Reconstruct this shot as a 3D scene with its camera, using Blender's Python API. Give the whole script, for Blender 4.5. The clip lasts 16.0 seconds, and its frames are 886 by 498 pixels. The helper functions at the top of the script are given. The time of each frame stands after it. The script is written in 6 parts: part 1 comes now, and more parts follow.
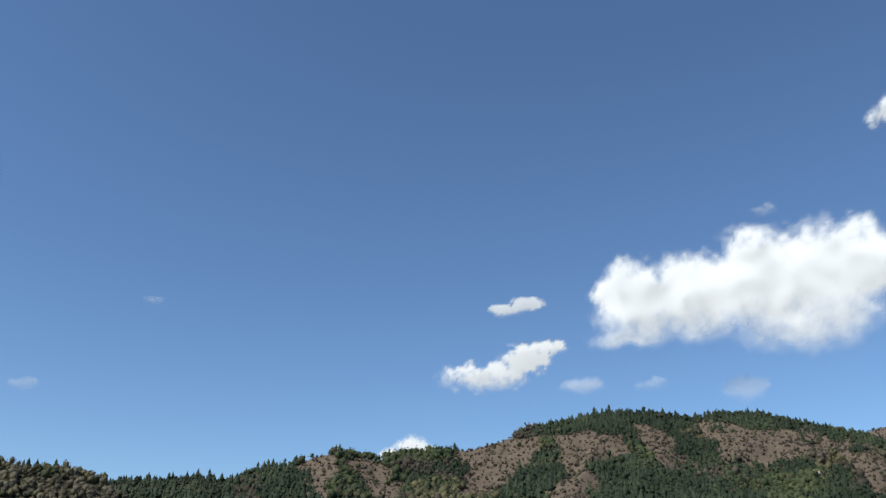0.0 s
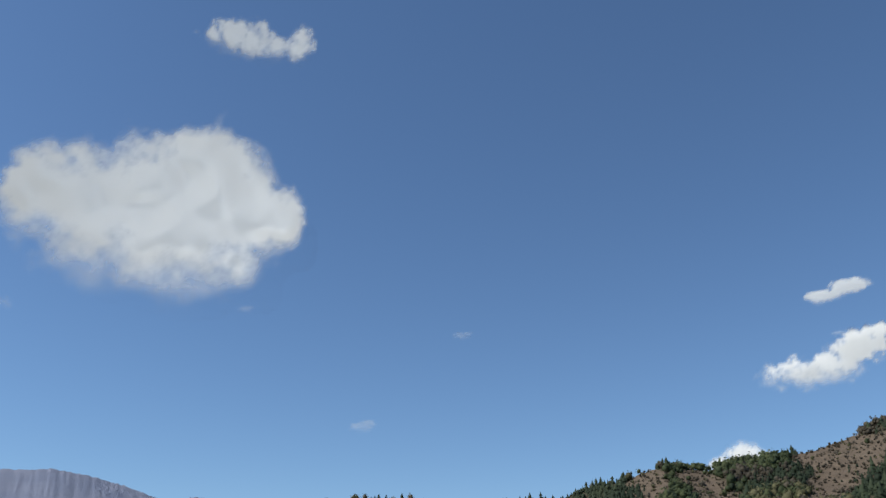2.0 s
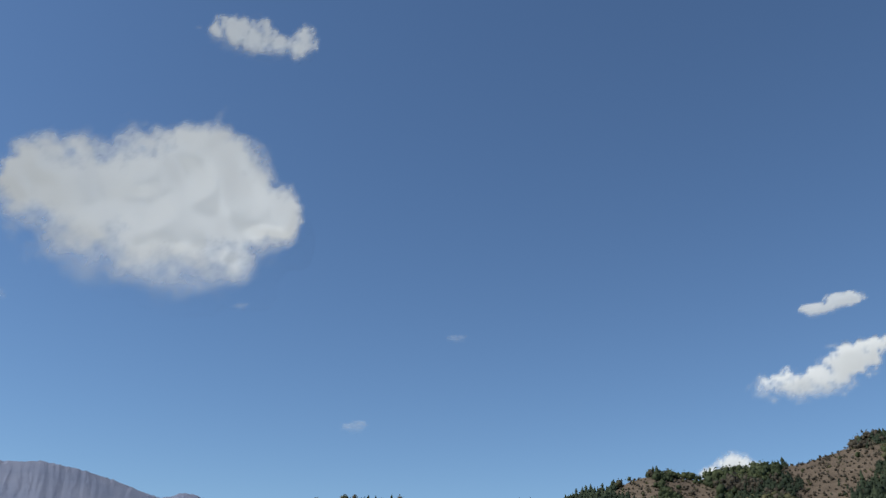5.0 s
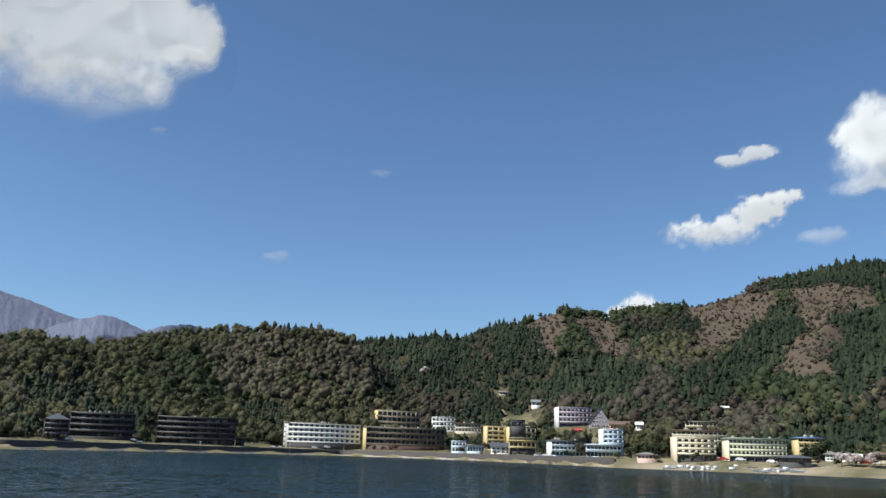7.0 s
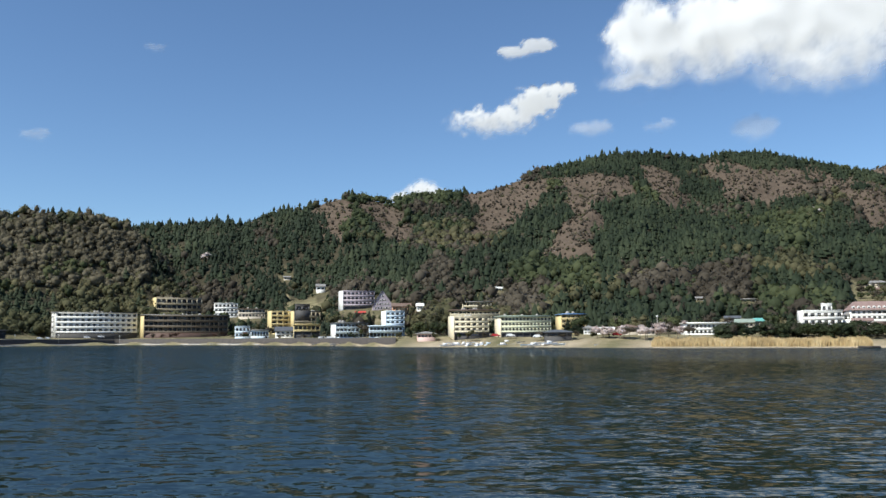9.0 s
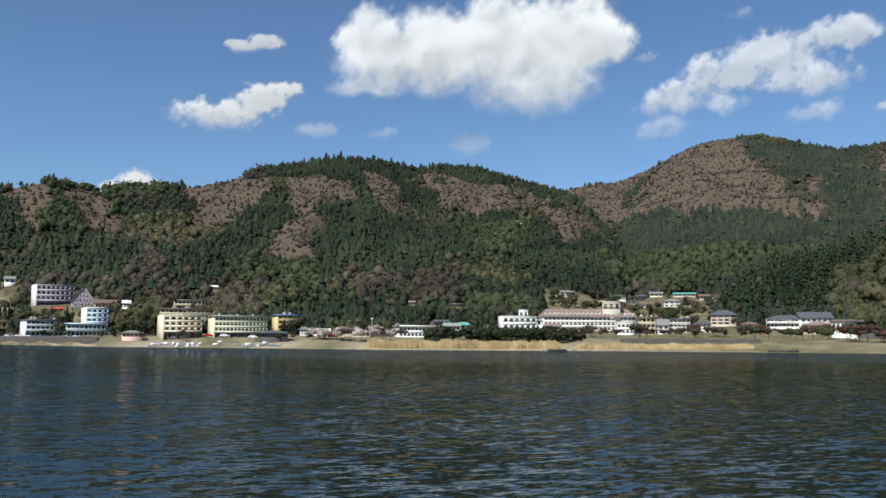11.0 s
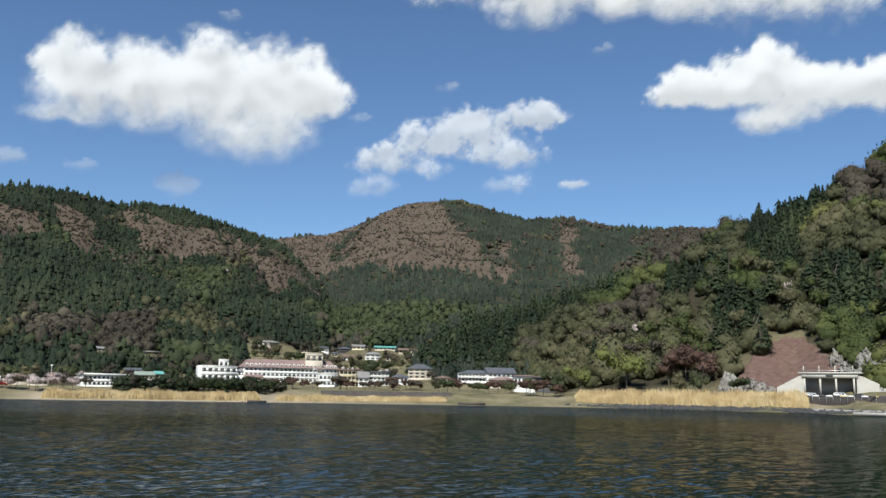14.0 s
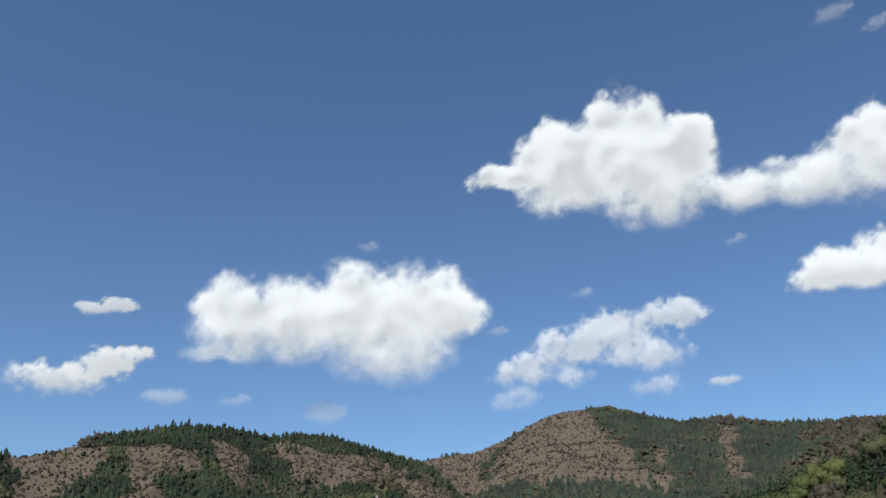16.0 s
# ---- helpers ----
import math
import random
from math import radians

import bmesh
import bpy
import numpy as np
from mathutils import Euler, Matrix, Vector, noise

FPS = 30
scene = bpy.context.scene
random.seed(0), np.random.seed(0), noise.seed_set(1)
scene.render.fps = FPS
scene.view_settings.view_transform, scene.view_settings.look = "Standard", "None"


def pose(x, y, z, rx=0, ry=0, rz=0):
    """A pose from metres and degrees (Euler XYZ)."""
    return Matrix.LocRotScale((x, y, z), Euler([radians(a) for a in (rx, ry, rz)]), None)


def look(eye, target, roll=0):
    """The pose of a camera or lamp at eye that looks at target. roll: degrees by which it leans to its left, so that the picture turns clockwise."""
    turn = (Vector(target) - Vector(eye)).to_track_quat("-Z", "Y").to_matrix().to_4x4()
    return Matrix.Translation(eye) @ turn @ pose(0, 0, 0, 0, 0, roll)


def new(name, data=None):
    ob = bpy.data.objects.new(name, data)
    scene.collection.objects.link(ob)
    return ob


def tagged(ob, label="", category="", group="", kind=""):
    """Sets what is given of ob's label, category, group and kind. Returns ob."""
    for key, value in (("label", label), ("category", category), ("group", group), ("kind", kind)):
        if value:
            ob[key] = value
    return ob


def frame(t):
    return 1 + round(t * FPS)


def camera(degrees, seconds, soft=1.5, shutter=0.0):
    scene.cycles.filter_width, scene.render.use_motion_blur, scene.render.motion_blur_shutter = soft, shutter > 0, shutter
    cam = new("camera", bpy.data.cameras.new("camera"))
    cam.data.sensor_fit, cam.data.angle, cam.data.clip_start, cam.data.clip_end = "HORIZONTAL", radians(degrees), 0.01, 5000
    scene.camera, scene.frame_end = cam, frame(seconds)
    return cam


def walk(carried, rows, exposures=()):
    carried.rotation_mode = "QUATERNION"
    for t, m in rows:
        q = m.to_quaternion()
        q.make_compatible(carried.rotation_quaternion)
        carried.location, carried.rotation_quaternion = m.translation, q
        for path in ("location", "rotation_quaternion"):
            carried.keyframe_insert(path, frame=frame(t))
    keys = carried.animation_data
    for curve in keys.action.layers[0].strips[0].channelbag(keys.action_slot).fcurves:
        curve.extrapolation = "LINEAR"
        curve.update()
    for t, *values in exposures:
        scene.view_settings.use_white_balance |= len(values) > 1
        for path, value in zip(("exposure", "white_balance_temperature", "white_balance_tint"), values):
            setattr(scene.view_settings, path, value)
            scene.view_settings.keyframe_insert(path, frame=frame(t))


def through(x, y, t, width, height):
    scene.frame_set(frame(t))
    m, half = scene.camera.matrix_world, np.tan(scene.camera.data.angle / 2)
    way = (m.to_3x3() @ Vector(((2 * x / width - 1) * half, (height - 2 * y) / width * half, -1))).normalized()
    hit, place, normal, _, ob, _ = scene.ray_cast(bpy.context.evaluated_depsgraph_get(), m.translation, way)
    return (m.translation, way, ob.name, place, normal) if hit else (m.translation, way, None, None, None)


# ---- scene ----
cam = camera(55.17, 16.0)
PATH = [
    (0.0, pose(0, 0, 4, 113.13, -0.42, 0.35)),
    (0.5, pose(0, 0, 4, 113.28, 0.18, 5.99)),
    (1.0, pose(0, 0, 4, 113.31, 0.26, 11.85)),
    (1.5, pose(0, 0, 4, 113.28, 0.43, 17.45)),
    (2.0, pose(0, 0, 4, 114.31, 0.51, 21.91)),
    (2.5, pose(0, 0, 4, 115.84, 0.23, 25.56)),
    (3.0, pose(0, 0, 4, 116.85, -0.08, 26.44)),
    (5.3, pose(0, 0, 4, 113.32, -0.94, 20.20)),
    (5.5, pose(0, 0, 4, 111.86, -0.88, 19.75)),
    (6.0, pose(0, 0, 4, 108.34, -0.84, 17.98)),
    (6.5, pose(0, 0, 4, 105.85, -1.64, 16.74)),
    (7.0, pose(0, 0, 4, 103.57, -1.66, 15.41)),
    (7.5, pose(0, 0, 4, 100.30, -1.33, 13.37)),
    (8.0, pose(0, 0, 4, 97.57, -1.30, 10.77)),
    (8.5, pose(0, 0, 4, 96.10, -0.78, 6.45)),
    (9.0, pose(0, 0, 4, 96.02, 0.26, 1.14)),
    (9.2, pose(0, 0, 4, 96.22, 0.27, -0.88)),
    (11.3, pose(0, 0, 4, 95.88, -0.32, -21.20)),
    (11.5, pose(0, 0, 4, 95.74, -0.27, -23.67)),
    (12.0, pose(0, 0, 4, 96.14, -0.30, -29.34)),
    (12.5, pose(0, 0, 4, 96.77, -0.15, -33.13)),
    (13.0, pose(0, 0, 4, 96.99, -0.11, -35.24)),
    (13.5, pose(0, 0, 4, 97.78, -0.72, -36.95)),
    (14.0, pose(0, 0, 4, 99.76, -0.95, -37.59)),
    (14.5, pose(0, 0, 4, 102.12, -0.24, -37.35)),
    (15.0, pose(0, 0, 4, 106.05, 0.39, -35.58)),
    (15.5, pose(0, 0, 4, 110.58, 0.81, -31.53)),
    (16.0, pose(0, 0, 4, 114.06, 1.19, -27.20)),
]
walk(cam, PATH, exposures=[(t, e, 6260, 6) for t, e in ((0.0, 0.58), (1.0, 0.45), (2.0, 0.42), (2.5, 0.3), (3.0, 0.28), (5.5, 0.34), (6.5, 0.52), (7.0, 0.5), (7.5, 0.8), (8.0, 0.98), (8.5, 0.78), (9.0, 0.6), (11.5, 0.4), (12.5, 0.48), (14.5, 0.44), (16.0, 0.45))])

# ---- world and sun ----
SUN_AZ, SUN_EL = -126.0, 48.0          # degrees, clockwise from +y
world = bpy.data.worlds.new("sky")
world.use_nodes = True
scene.world = world
wn, wl = world.node_tree.nodes, world.node_tree.links
wn.clear()
sky = wn.new("ShaderNodeTexSky")
sky.sky_type, sky.sun_disc = "NISHITA", False
sky.sun_elevation, sky.sun_rotation = radians(SUN_EL), radians(SUN_AZ)
sky.altitude, sky.air_density, sky.dust_density, sky.ozone_density = 850, 1.0, 0.35, 5.5
wb = wn.new("ShaderNodeBackground")
wb.inputs["Strength"].default_value = 0.088
wo = wn.new("ShaderNodeOutputWorld")
wl.new(sky.outputs[0], wb.inputs[0])
wl.new(wb.outputs[0], wo.inputs[0])

sun_data = bpy.data.lights.new("sun", "SUN")
sun_data.energy, sun_data.angle, sun_data.color = 4.4, radians(0.5), (1.0, 0.95, 0.86)
sun_lamp = new("sun", sun_data)
sun_lamp.matrix_world = look((1000 * math.sin(radians(SUN_AZ)), 1000 * math.cos(radians(SUN_AZ)), 1000 * math.tan(radians(SUN_EL))), (0, 0, 0))

# ---- materials ----
def mat(name, color=(0.5, 0.5, 0.5), rough=0.8, metal=0.0):
    m = bpy.data.materials.new(name)
    m.use_nodes = True
    b = m.node_tree.nodes["Principled BSDF"]
    b.inputs["Base Color"].default_value = (*color, 1)
    b.inputs["Roughness"].default_value = rough
    b.inputs["Metallic"].default_value = metal
    return m


def node(m, kind, **values):
    n = m.node_tree.nodes.new(kind)
    for key, value in values.items():
        n.inputs[key].default_value = value
    return n


def wire(m, a, b):
    m.node_tree.links.new(a, b)


def ramp(m, fac, stops):
    n = node(m, "ShaderNodeValToRGB")
    el = n.color_ramp.elements
    while len(el) < len(stops):
        el.new(0.5)
    for e, (p, c) in zip(el, stops):
        e.position, e.color = p, (*c, 1)
    wire(m, fac, n.inputs[0])
    return n.outputs[0]


def mixed(m, fac, a, b, mode="MIX"):
    n = m.node_tree.nodes.new("ShaderNodeMix")
    n.data_type, n.blend_type = "RGBA", mode
    for sock, v in ((n.inputs[0], fac), (n.inputs[6], a), (n.inputs[7], b)):
        if isinstance(v, (int, float)):
            sock.default_value = v
        elif isinstance(v, tuple):
            sock.default_value = (*v, 1)
        else:
            wire(m, v, sock)
    return n.outputs[2]


def noise_out(m, scale, detail=4.0, rough=0.6, stretch=(1, 1, 1)):
    c = node(m, "ShaderNodeTexCoord")
    mp = node(m, "ShaderNodeMapping", Scale=stretch)
    wire(m, c.outputs["Object"], mp.inputs[0])
    n = node(m, "ShaderNodeTexNoise", Scale=scale, Detail=detail, Roughness=rough)
    wire(m, mp.outputs[0], n.inputs["Vector"])
    return n.outputs[0]


def attribute(m, name):
    n = m.node_tree.nodes.new("ShaderNodeAttribute")
    n.attribute_name = name
    return n.outputs["Fac"]


def bsdf(m):
    return m.node_tree.nodes["Principled BSDF"]


def bump(m, height, strength, distance=0.1):
    n = node(m, "ShaderNodeBump", Strength=strength, Distance=distance)
    wire(m, height, n.inputs["Height"])
    wire(m, n.outputs[0], bsdf(m).inputs["Normal"])


def painted(name, a, b, scale=1.2, rough=0.75, streak=True):
    """A painted or plastered surface, mottled between two colours, with weather streaks and fine relief."""
    m = mat(name, a, rough)
    big = ramp(m, noise_out(m, scale * 0.25), [(0.35, a), (0.7, b)])
    fine = noise_out(m, scale * 6, 5.0, 0.7, (1, 1, 0.15) if streak else (1, 1, 1))
    dirt = ramp(m, fine, [(0.3, (0.72, 0.7, 0.66)), (0.55, (1, 1, 1))])
    wire(m, mixed(m, 0.6, big, dirt, "MULTIPLY"), bsdf(m).inputs["Base Color"])
    bump(m, fine, 0.15, 0.02)
    return m


def foliage(name, stops, rough=0.75, through=0.38):
    """Leaves or twigs: one tone for each tree, varied from clump to clump."""
    m = mat(name, stops[0][1], rough)
    geo = m.node_tree.nodes.new("ShaderNodeNewGeometry")
    tint = ramp(m, attribute(m, "tint"), stops)
    isle = ramp(m, geo.outputs["Random Per Island"], [(0.0, (0.86, 0.86, 0.86)), (1.0, (1.1, 1.1, 1.08))])
    grain = ramp(m, noise_out(m, 0.9, 3.0), [(0.3, (0.85, 0.85, 0.85)), (0.7, (1.1, 1.1, 1.1))])
    c = mixed(m, 1.0, mixed(m, 1.0, tint, isle, "MULTIPLY"), grain, "MULTIPLY")
    wire(m, c, bsdf(m).inputs["Base Color"])
    bsdf(m).inputs["Specular IOR Level"].default_value = 0.2
    tr = m.node_tree.nodes.new("ShaderNodeBsdfTranslucent")
    wire(m, c, tr.inputs["Color"])
    mx = node(m, "ShaderNodeMixShader", Fac=through)
    wire(m, bsdf(m).outputs[0], mx.inputs[1])
    wire(m, tr.outputs[0], mx.inputs[2])
    wire(m, mx.outputs[0], m.node_tree.nodes["Material Output"].inputs["Surface"])
    return m


M_CONIFER = foliage("conifer needles", [(0.0, (0.014, 0.022, 0.012)), (0.5, (0.023, 0.034, 0.018)), (1.0, (0.046, 0.058, 0.03))], through=0.2)
# conifers of the back hill: paler grey-green, distance haze put into the colour
M_HAZECONIFER = foliage("grey-green pine needles", [(0.0, (0.026, 0.036, 0.026)), (0.5, (0.04, 0.052, 0.036)), (1.0, (0.064, 0.076, 0.05))], through=0.3)
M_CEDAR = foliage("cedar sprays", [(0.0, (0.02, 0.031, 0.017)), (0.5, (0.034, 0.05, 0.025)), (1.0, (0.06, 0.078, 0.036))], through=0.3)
M_PALETWIG = foliage("pale grey-brown twigs", [(0.0, (0.11, 0.096, 0.066)), (0.5, (0.15, 0.132, 0.09)), (1.0, (0.205, 0.18, 0.122))], through=0.45)
M_BROWN = foliage("leafless twigs", [(0.0, (0.072, 0.061, 0.046)), (0.5, (0.098, 0.083, 0.062)), (1.0, (0.145, 0.124, 0.094))], through=0.45)
M_OLIVE = foliage("budding leaves", [(0.0, (0.085, 0.085, 0.046)), (0.5, (0.125, 0.119, 0.062)), (1.0, (0.19, 0.172, 0.096))], through=0.45)
M_GREEN = foliage("spring leaves", [(0.0, (0.052, 0.068, 0.034)), (0.5, (0.075, 0.092, 0.044)), (1.0, (0.112, 0.126, 0.058))], through=0.45)
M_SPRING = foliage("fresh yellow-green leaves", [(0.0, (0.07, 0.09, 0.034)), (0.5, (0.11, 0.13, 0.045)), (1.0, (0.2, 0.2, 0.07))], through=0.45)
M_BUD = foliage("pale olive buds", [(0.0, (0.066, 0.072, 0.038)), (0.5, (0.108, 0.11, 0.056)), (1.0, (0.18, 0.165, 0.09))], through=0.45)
M_WILLOW = foliage("willow leaves", [(0.0, (0.13, 0.15, 0.045)), (1.0, (0.19, 0.2, 0.065))])
M_MAROON = foliage("maroon buds", [(0.0, (0.125, 0.076, 0.06)), (1.0, (0.185, 0.115, 0.09))])
M_BLOSSOM = foliage("cherry blossom", [(0.0, (0.5, 0.4, 0.38)), (1.0, (0.72, 0.64, 0.62))])
M_SHRUB = foliage("dark shrubs", [(0.0, (0.025, 0.035, 0.018)), (1.0, (0.05, 0.065, 0.025))])
M_BARK = painted("bark", (0.1, 0.08, 0.06), (0.16, 0.13, 0.1), 3)

# ---- land: the lake's shore and the ridges, by bearing in degrees from +y ----
SHORE = [(-180, 2300), (-85, 900), (-60, 440), (-42, 470), (-30, 620), (-22, 690), (-14, 590), (-4, 405), (6, 365), (14, 330), (26, 338),
         (45, 352), (55, 335), (60, 312), (64, 285), (72, 262), (90, 600), (180, 2300)]
RIDGES = {
    # bearing and height of the crest in degrees; crest distance; how far the foot lies behind the shore; steepening; tree height
    "left": ([(-80, 3), (-60, 6), (-50, 6.4), (-43.3, 6.16), (-41.5, 6.46), (-39.5, 6.21), (-36.9, 6.41), (-35.6, 6.75), (-33.6, 7.25), (-31.9, 7.48),
              (-30.1, 7.78), (-28.3, 7.79), (-26.8, 8.17), (-24.9, 8.12), (-23.1, 7.99), (-21.9, 7.6), (-20.3, 6.5), (-18.7, 4.6), (-17.2, 3.0), (-15.5, 0)],
             [(-80, 760), (-43, 800), (-30, 950), (-20, 980)], 74, 1.1, 6),
    "middle": ([(-42, 0), (-30, 5), (-24.2, 6.39), (-22.2, 7.2), (-19.1, 7.55), (-15.6, 7.86), (-14.5, 7.74), (-12.7, 8.42), (-10.2, 8.96), (-8.9, 9.37),
                (-7.6, 9.76), (-4.7, 9.3), (-3.6, 9.57), (0.1, 9.87), (1.5, 10.04), (3.6, 10.6), (5.7, 11.4), (7.2, 11.61), (10.5, 12.23), (12.9, 12.18),
                (16.1, 11.6), (17.5, 11.88), (20.0, 11.7), (21.5, 11.31), (23.7, 10.61), (26.0, 10.0), (27.6, 8.85), (29.5, 6.79), (30.7, 4.5), (33, 0)],
               [(-24, 1150), (-8, 1120), (0, 1150), (10, 1300), (20, 1400), (30, 1250)], 85, 1.3, 4),
    "back": ([(0, 0), (12, 7), (20, 9), (26.0, 10.03), (27.5, 10.37), (29.5, 10.52), (31.4, 11.18), (33.3, 12.14), (34.9, 12.78), (36.8, 12.99),
              (38.4, 12.97), (39.9, 12.6), (41.4, 12.15), (43.3, 11.72), (45.6, 11.82), (48.8, 11.19), (53.8, 10.93), (60, 10.4), (80, 8), (100, 3)],
             [(0, 2300), (90, 2300)], 60, 1.45, 1),
    "right": ([(35.2, 0), (35.7, 2.2), (36.2, 3.4), (37.4, 4.4), (38.7, 5.0), (40.6, 5.7), (44.0, 6.5), (47.8, 7.6), (49.7, 8.3), (51.2, 9.1), (53.4, 10.3), (55.1, 11.0),
               (56.7, 11.3), (58.1, 11.8), (60.2, 12.5), (61.9, 13.2), (63.6, 14.0), (65.9, 15.2), (75, 16), (90, 10), (105, 2)],
              [(34, 640), (50, 640), (60, 620), (90, 640)], [(36, 135), (42, 135), (44.5, 85), (47, 55), (50, 38), (57.5, 40), (60, 60), (75, 62)], 1.05, 7.5),
    "behind": ([(-180, 3.0), (-130, 2.4), (-85, 4), (-62, 3), (-50, 0), (70, 0), (88, 3), (140, 2.2), (180, 3.0)], [(-180, 3600), (180, 3600)], 300, 1.2, 6),
}


SPUR = (7.0, 4.6, 4.2, 6.5, 30.0)           # width of the spurs of each ridge, in degrees


def table(pts, x):
    p = np.array(pts, float)
    return np.interp(x, p[:, 0], p[:, 1])


def lattice(ix, iy, seed):
    h = (ix.astype(np.int64) * 374761393 + iy.astype(np.int64) * 668265263 + seed * 144665) & 0x7FFFFFFF
    h = ((h ^ (h >> 13)) * 1274126177) & 0x7FFFFFFF
    return ((h ^ (h >> 16)) & 0xFFFF) / 65535.0


def value_noise(x, y, seed=0):
    x, y = np.asarray(x, float), np.asarray(y, float)
    ix, iy = np.floor(x), np.floor(y)
    fx, fy = x - ix, y - iy
    fx, fy = fx * fx * (3 - 2 * fx), fy * fy * (3 - 2 * fy)
    a, b = lattice(ix, iy, seed), lattice(ix + 1, iy, seed)
    c, d = lattice(ix, iy + 1, seed), lattice(ix + 1, iy + 1, seed)
    return (a * (1 - fx) + b * fx) * (1 - fy) + (c * (1 - fx) + d * fx) * fy


def fbm(x, y, seed=0, octaves=5, gain=0.5):
    total, amp, norm = 0.0, 1.0, 0.0
    for k in range(octaves):
        total = total + amp * value_noise(x * 2 ** k, y * 2 ** k, seed + 17 * k)
        norm += amp
        amp *= gain
    return total / norm


TERRACES = []                               # level ground under the buildings: bearings, distances, height


def land(az, r):
    """Height of the ground at a bearing and a distance, and the number of the hill that it belongs to (-1: the flat by the shore)."""
    az, r = np.broadcast_arrays(np.asarray(az, float), np.asarray(r, float))
    s = r - table(SHORE, az)
    x, y = r * np.sin(np.radians(az)), r * np.cos(np.radians(az))
    z = np.interp(s, [-400, -60, -6, 0, 10, 16, 20, 60, 400], [-12, -4, -0.5, 0.02, 1.0, 2.2, 4.3, 5.4, 9.0])
    hill = np.full(z.shape, -1)
    for k, (name, (crest, far, foot, power, tree)) in enumerate(RIDGES.items()):
        top = table(far, az)
        el = np.interp(az, *np.array(crest, float).T, left=-1, right=-1)
        high = np.maximum(top * np.tan(np.radians(el)) + 4 - tree, -5)
        foot = table(foot, az) if isinstance(foot, list) else foot
        u = (s - foot) / np.maximum(top - (r - s) - foot, 1)
        rise = np.where(u < 1, np.clip(u, 0, 1) ** power, np.maximum(1 - 1.3 * (u - 1), 0))
        gully = (fbm(x / 170, y / 170, 3 + k, 4) - 0.5) * np.clip(high, 0, 260) * 0.34 * np.clip(u * 4, 0, 1) * np.clip(np.abs(1 - u) * 3, 0, 1) * (high > 5)
        warp = (fbm(x / 240, y / 240, 21 + k, 3) - 0.5) * 5.0
        spur = 1 - np.abs(2 * fbm(az / SPUR[k] + warp * 0.35 + u * 0.35, u * 0.7 + 3.0 * k, 11 + k, 2, 0.3) - 1) * 2.0
        gully = gully * (0.55, 0.6, 0.6, 0.4, 0)[k] + (spur - 0.55) * np.clip(high, 0, 300) * (0.06, 0.1, 0.13, 0.05, 0)[k] * np.clip((u - 0.2) * 2.5, 0, 1) * np.clip((1 - u) * 2.2, 0, 1) * (high > 5)
        h = np.where(high > 0, high * rise + gully, -20)
        h = np.where(u > 0, h + np.interp(s, [20, 400], [4.3, 9]) * np.clip(1 - u * 3, 0, 1), -20)
        hill = np.where(h > z, k, hill)
        z = np.maximum(z, h)
    for a0, a1, r0, r1, level in TERRACES:
        m = (az > a0 - 0.5) & (az < a1 + 0.5) & (r > r0 - 14) & (r < r1 + 10)
        if not m.any():
            continue
        w = np.clip((0.5 - np.maximum(a0 - az, az - a1)) / 0.4, 0, 1) * np.clip((r - r0 + 14) / 10, 0, 1) * np.clip((r1 + 10 - r) / 9, 0, 1) * np.clip((s - 21) / 4, 0, 1) * m
        z = z + (level - z) * w
        hill = np.where(w > 0.5, -1, hill)
    return z, hill


def place(az, r, up=0.0):
    """A point on the ground."""
    return Vector((r * math.sin(radians(az)), r * math.cos(radians(az)), float(land(az, r)[0]) + up))


# cover of the slopes: stands of one kind inside outlines of (bearing, height angle), and loose spots (bearing, height angle, their spreads, strength)
KINDS = ["conifer", "brown", "olive", "green", "bare"]
BASE_MIX = {0: (0.5, 1.1, 1.3, 0.45, 0.0), 1: (2.2, 0.7, 0.5, 0.7, 0.0), 2: (1.4, 1.3, 0.3, 0.5, 0.2), 3: (0.9, 0.6, 0.8, 0.9, 0.0), 4: (2, 0.3, 0.2, 0.3, 0)}
STANDS, SPOTS = [], []


def wood(kind, strength, outline):
    STANDS.append((KINDS.index(kind), strength, np.array(outline, float)))


def spot(kind, az, el, wide, high, strength):
    SPOTS.append((KINDS.index(kind), az, el, wide, high, strength))


# shore hill
wood("conifer", 2.5, [(-28.9, 7.8), (-27.1, 8.1), (-22.9, 8.0), (-20.5, 7.4), (-18.1, 7.9), (-18.1, 7.3), (-22.5, 7.4), (-27.1, 7.6)])
wood("brown", 1.6, [(-30.9, 6.2), (-27.1, 7.5), (-23.2, 7.3), (-20.5, 5.8), (-19.7, 4.4), (-23.1, 2.9), (-26.9, 3.5), (-30.8, 4.1)])
spot("green", -34, 3.6, 3.0, 0.8, 0.9)
spot("conifer", -40, 3.0, 2.0, 1.4, 1.0)
spot("olive", -31, 2.2, 3.0, 0.9, 1.5)
spot("olive", -38, 5.0, 3.0, 0.7, 1.5)
spot("olive", -33, 6.4, 3.0, 0.6, 1.2)
spot("green", -24.1, 3.9, 2.1, 0.6, 1.4)
spot("conifer", -27.8, 2.1, 1.8, 0.9, 2.0)
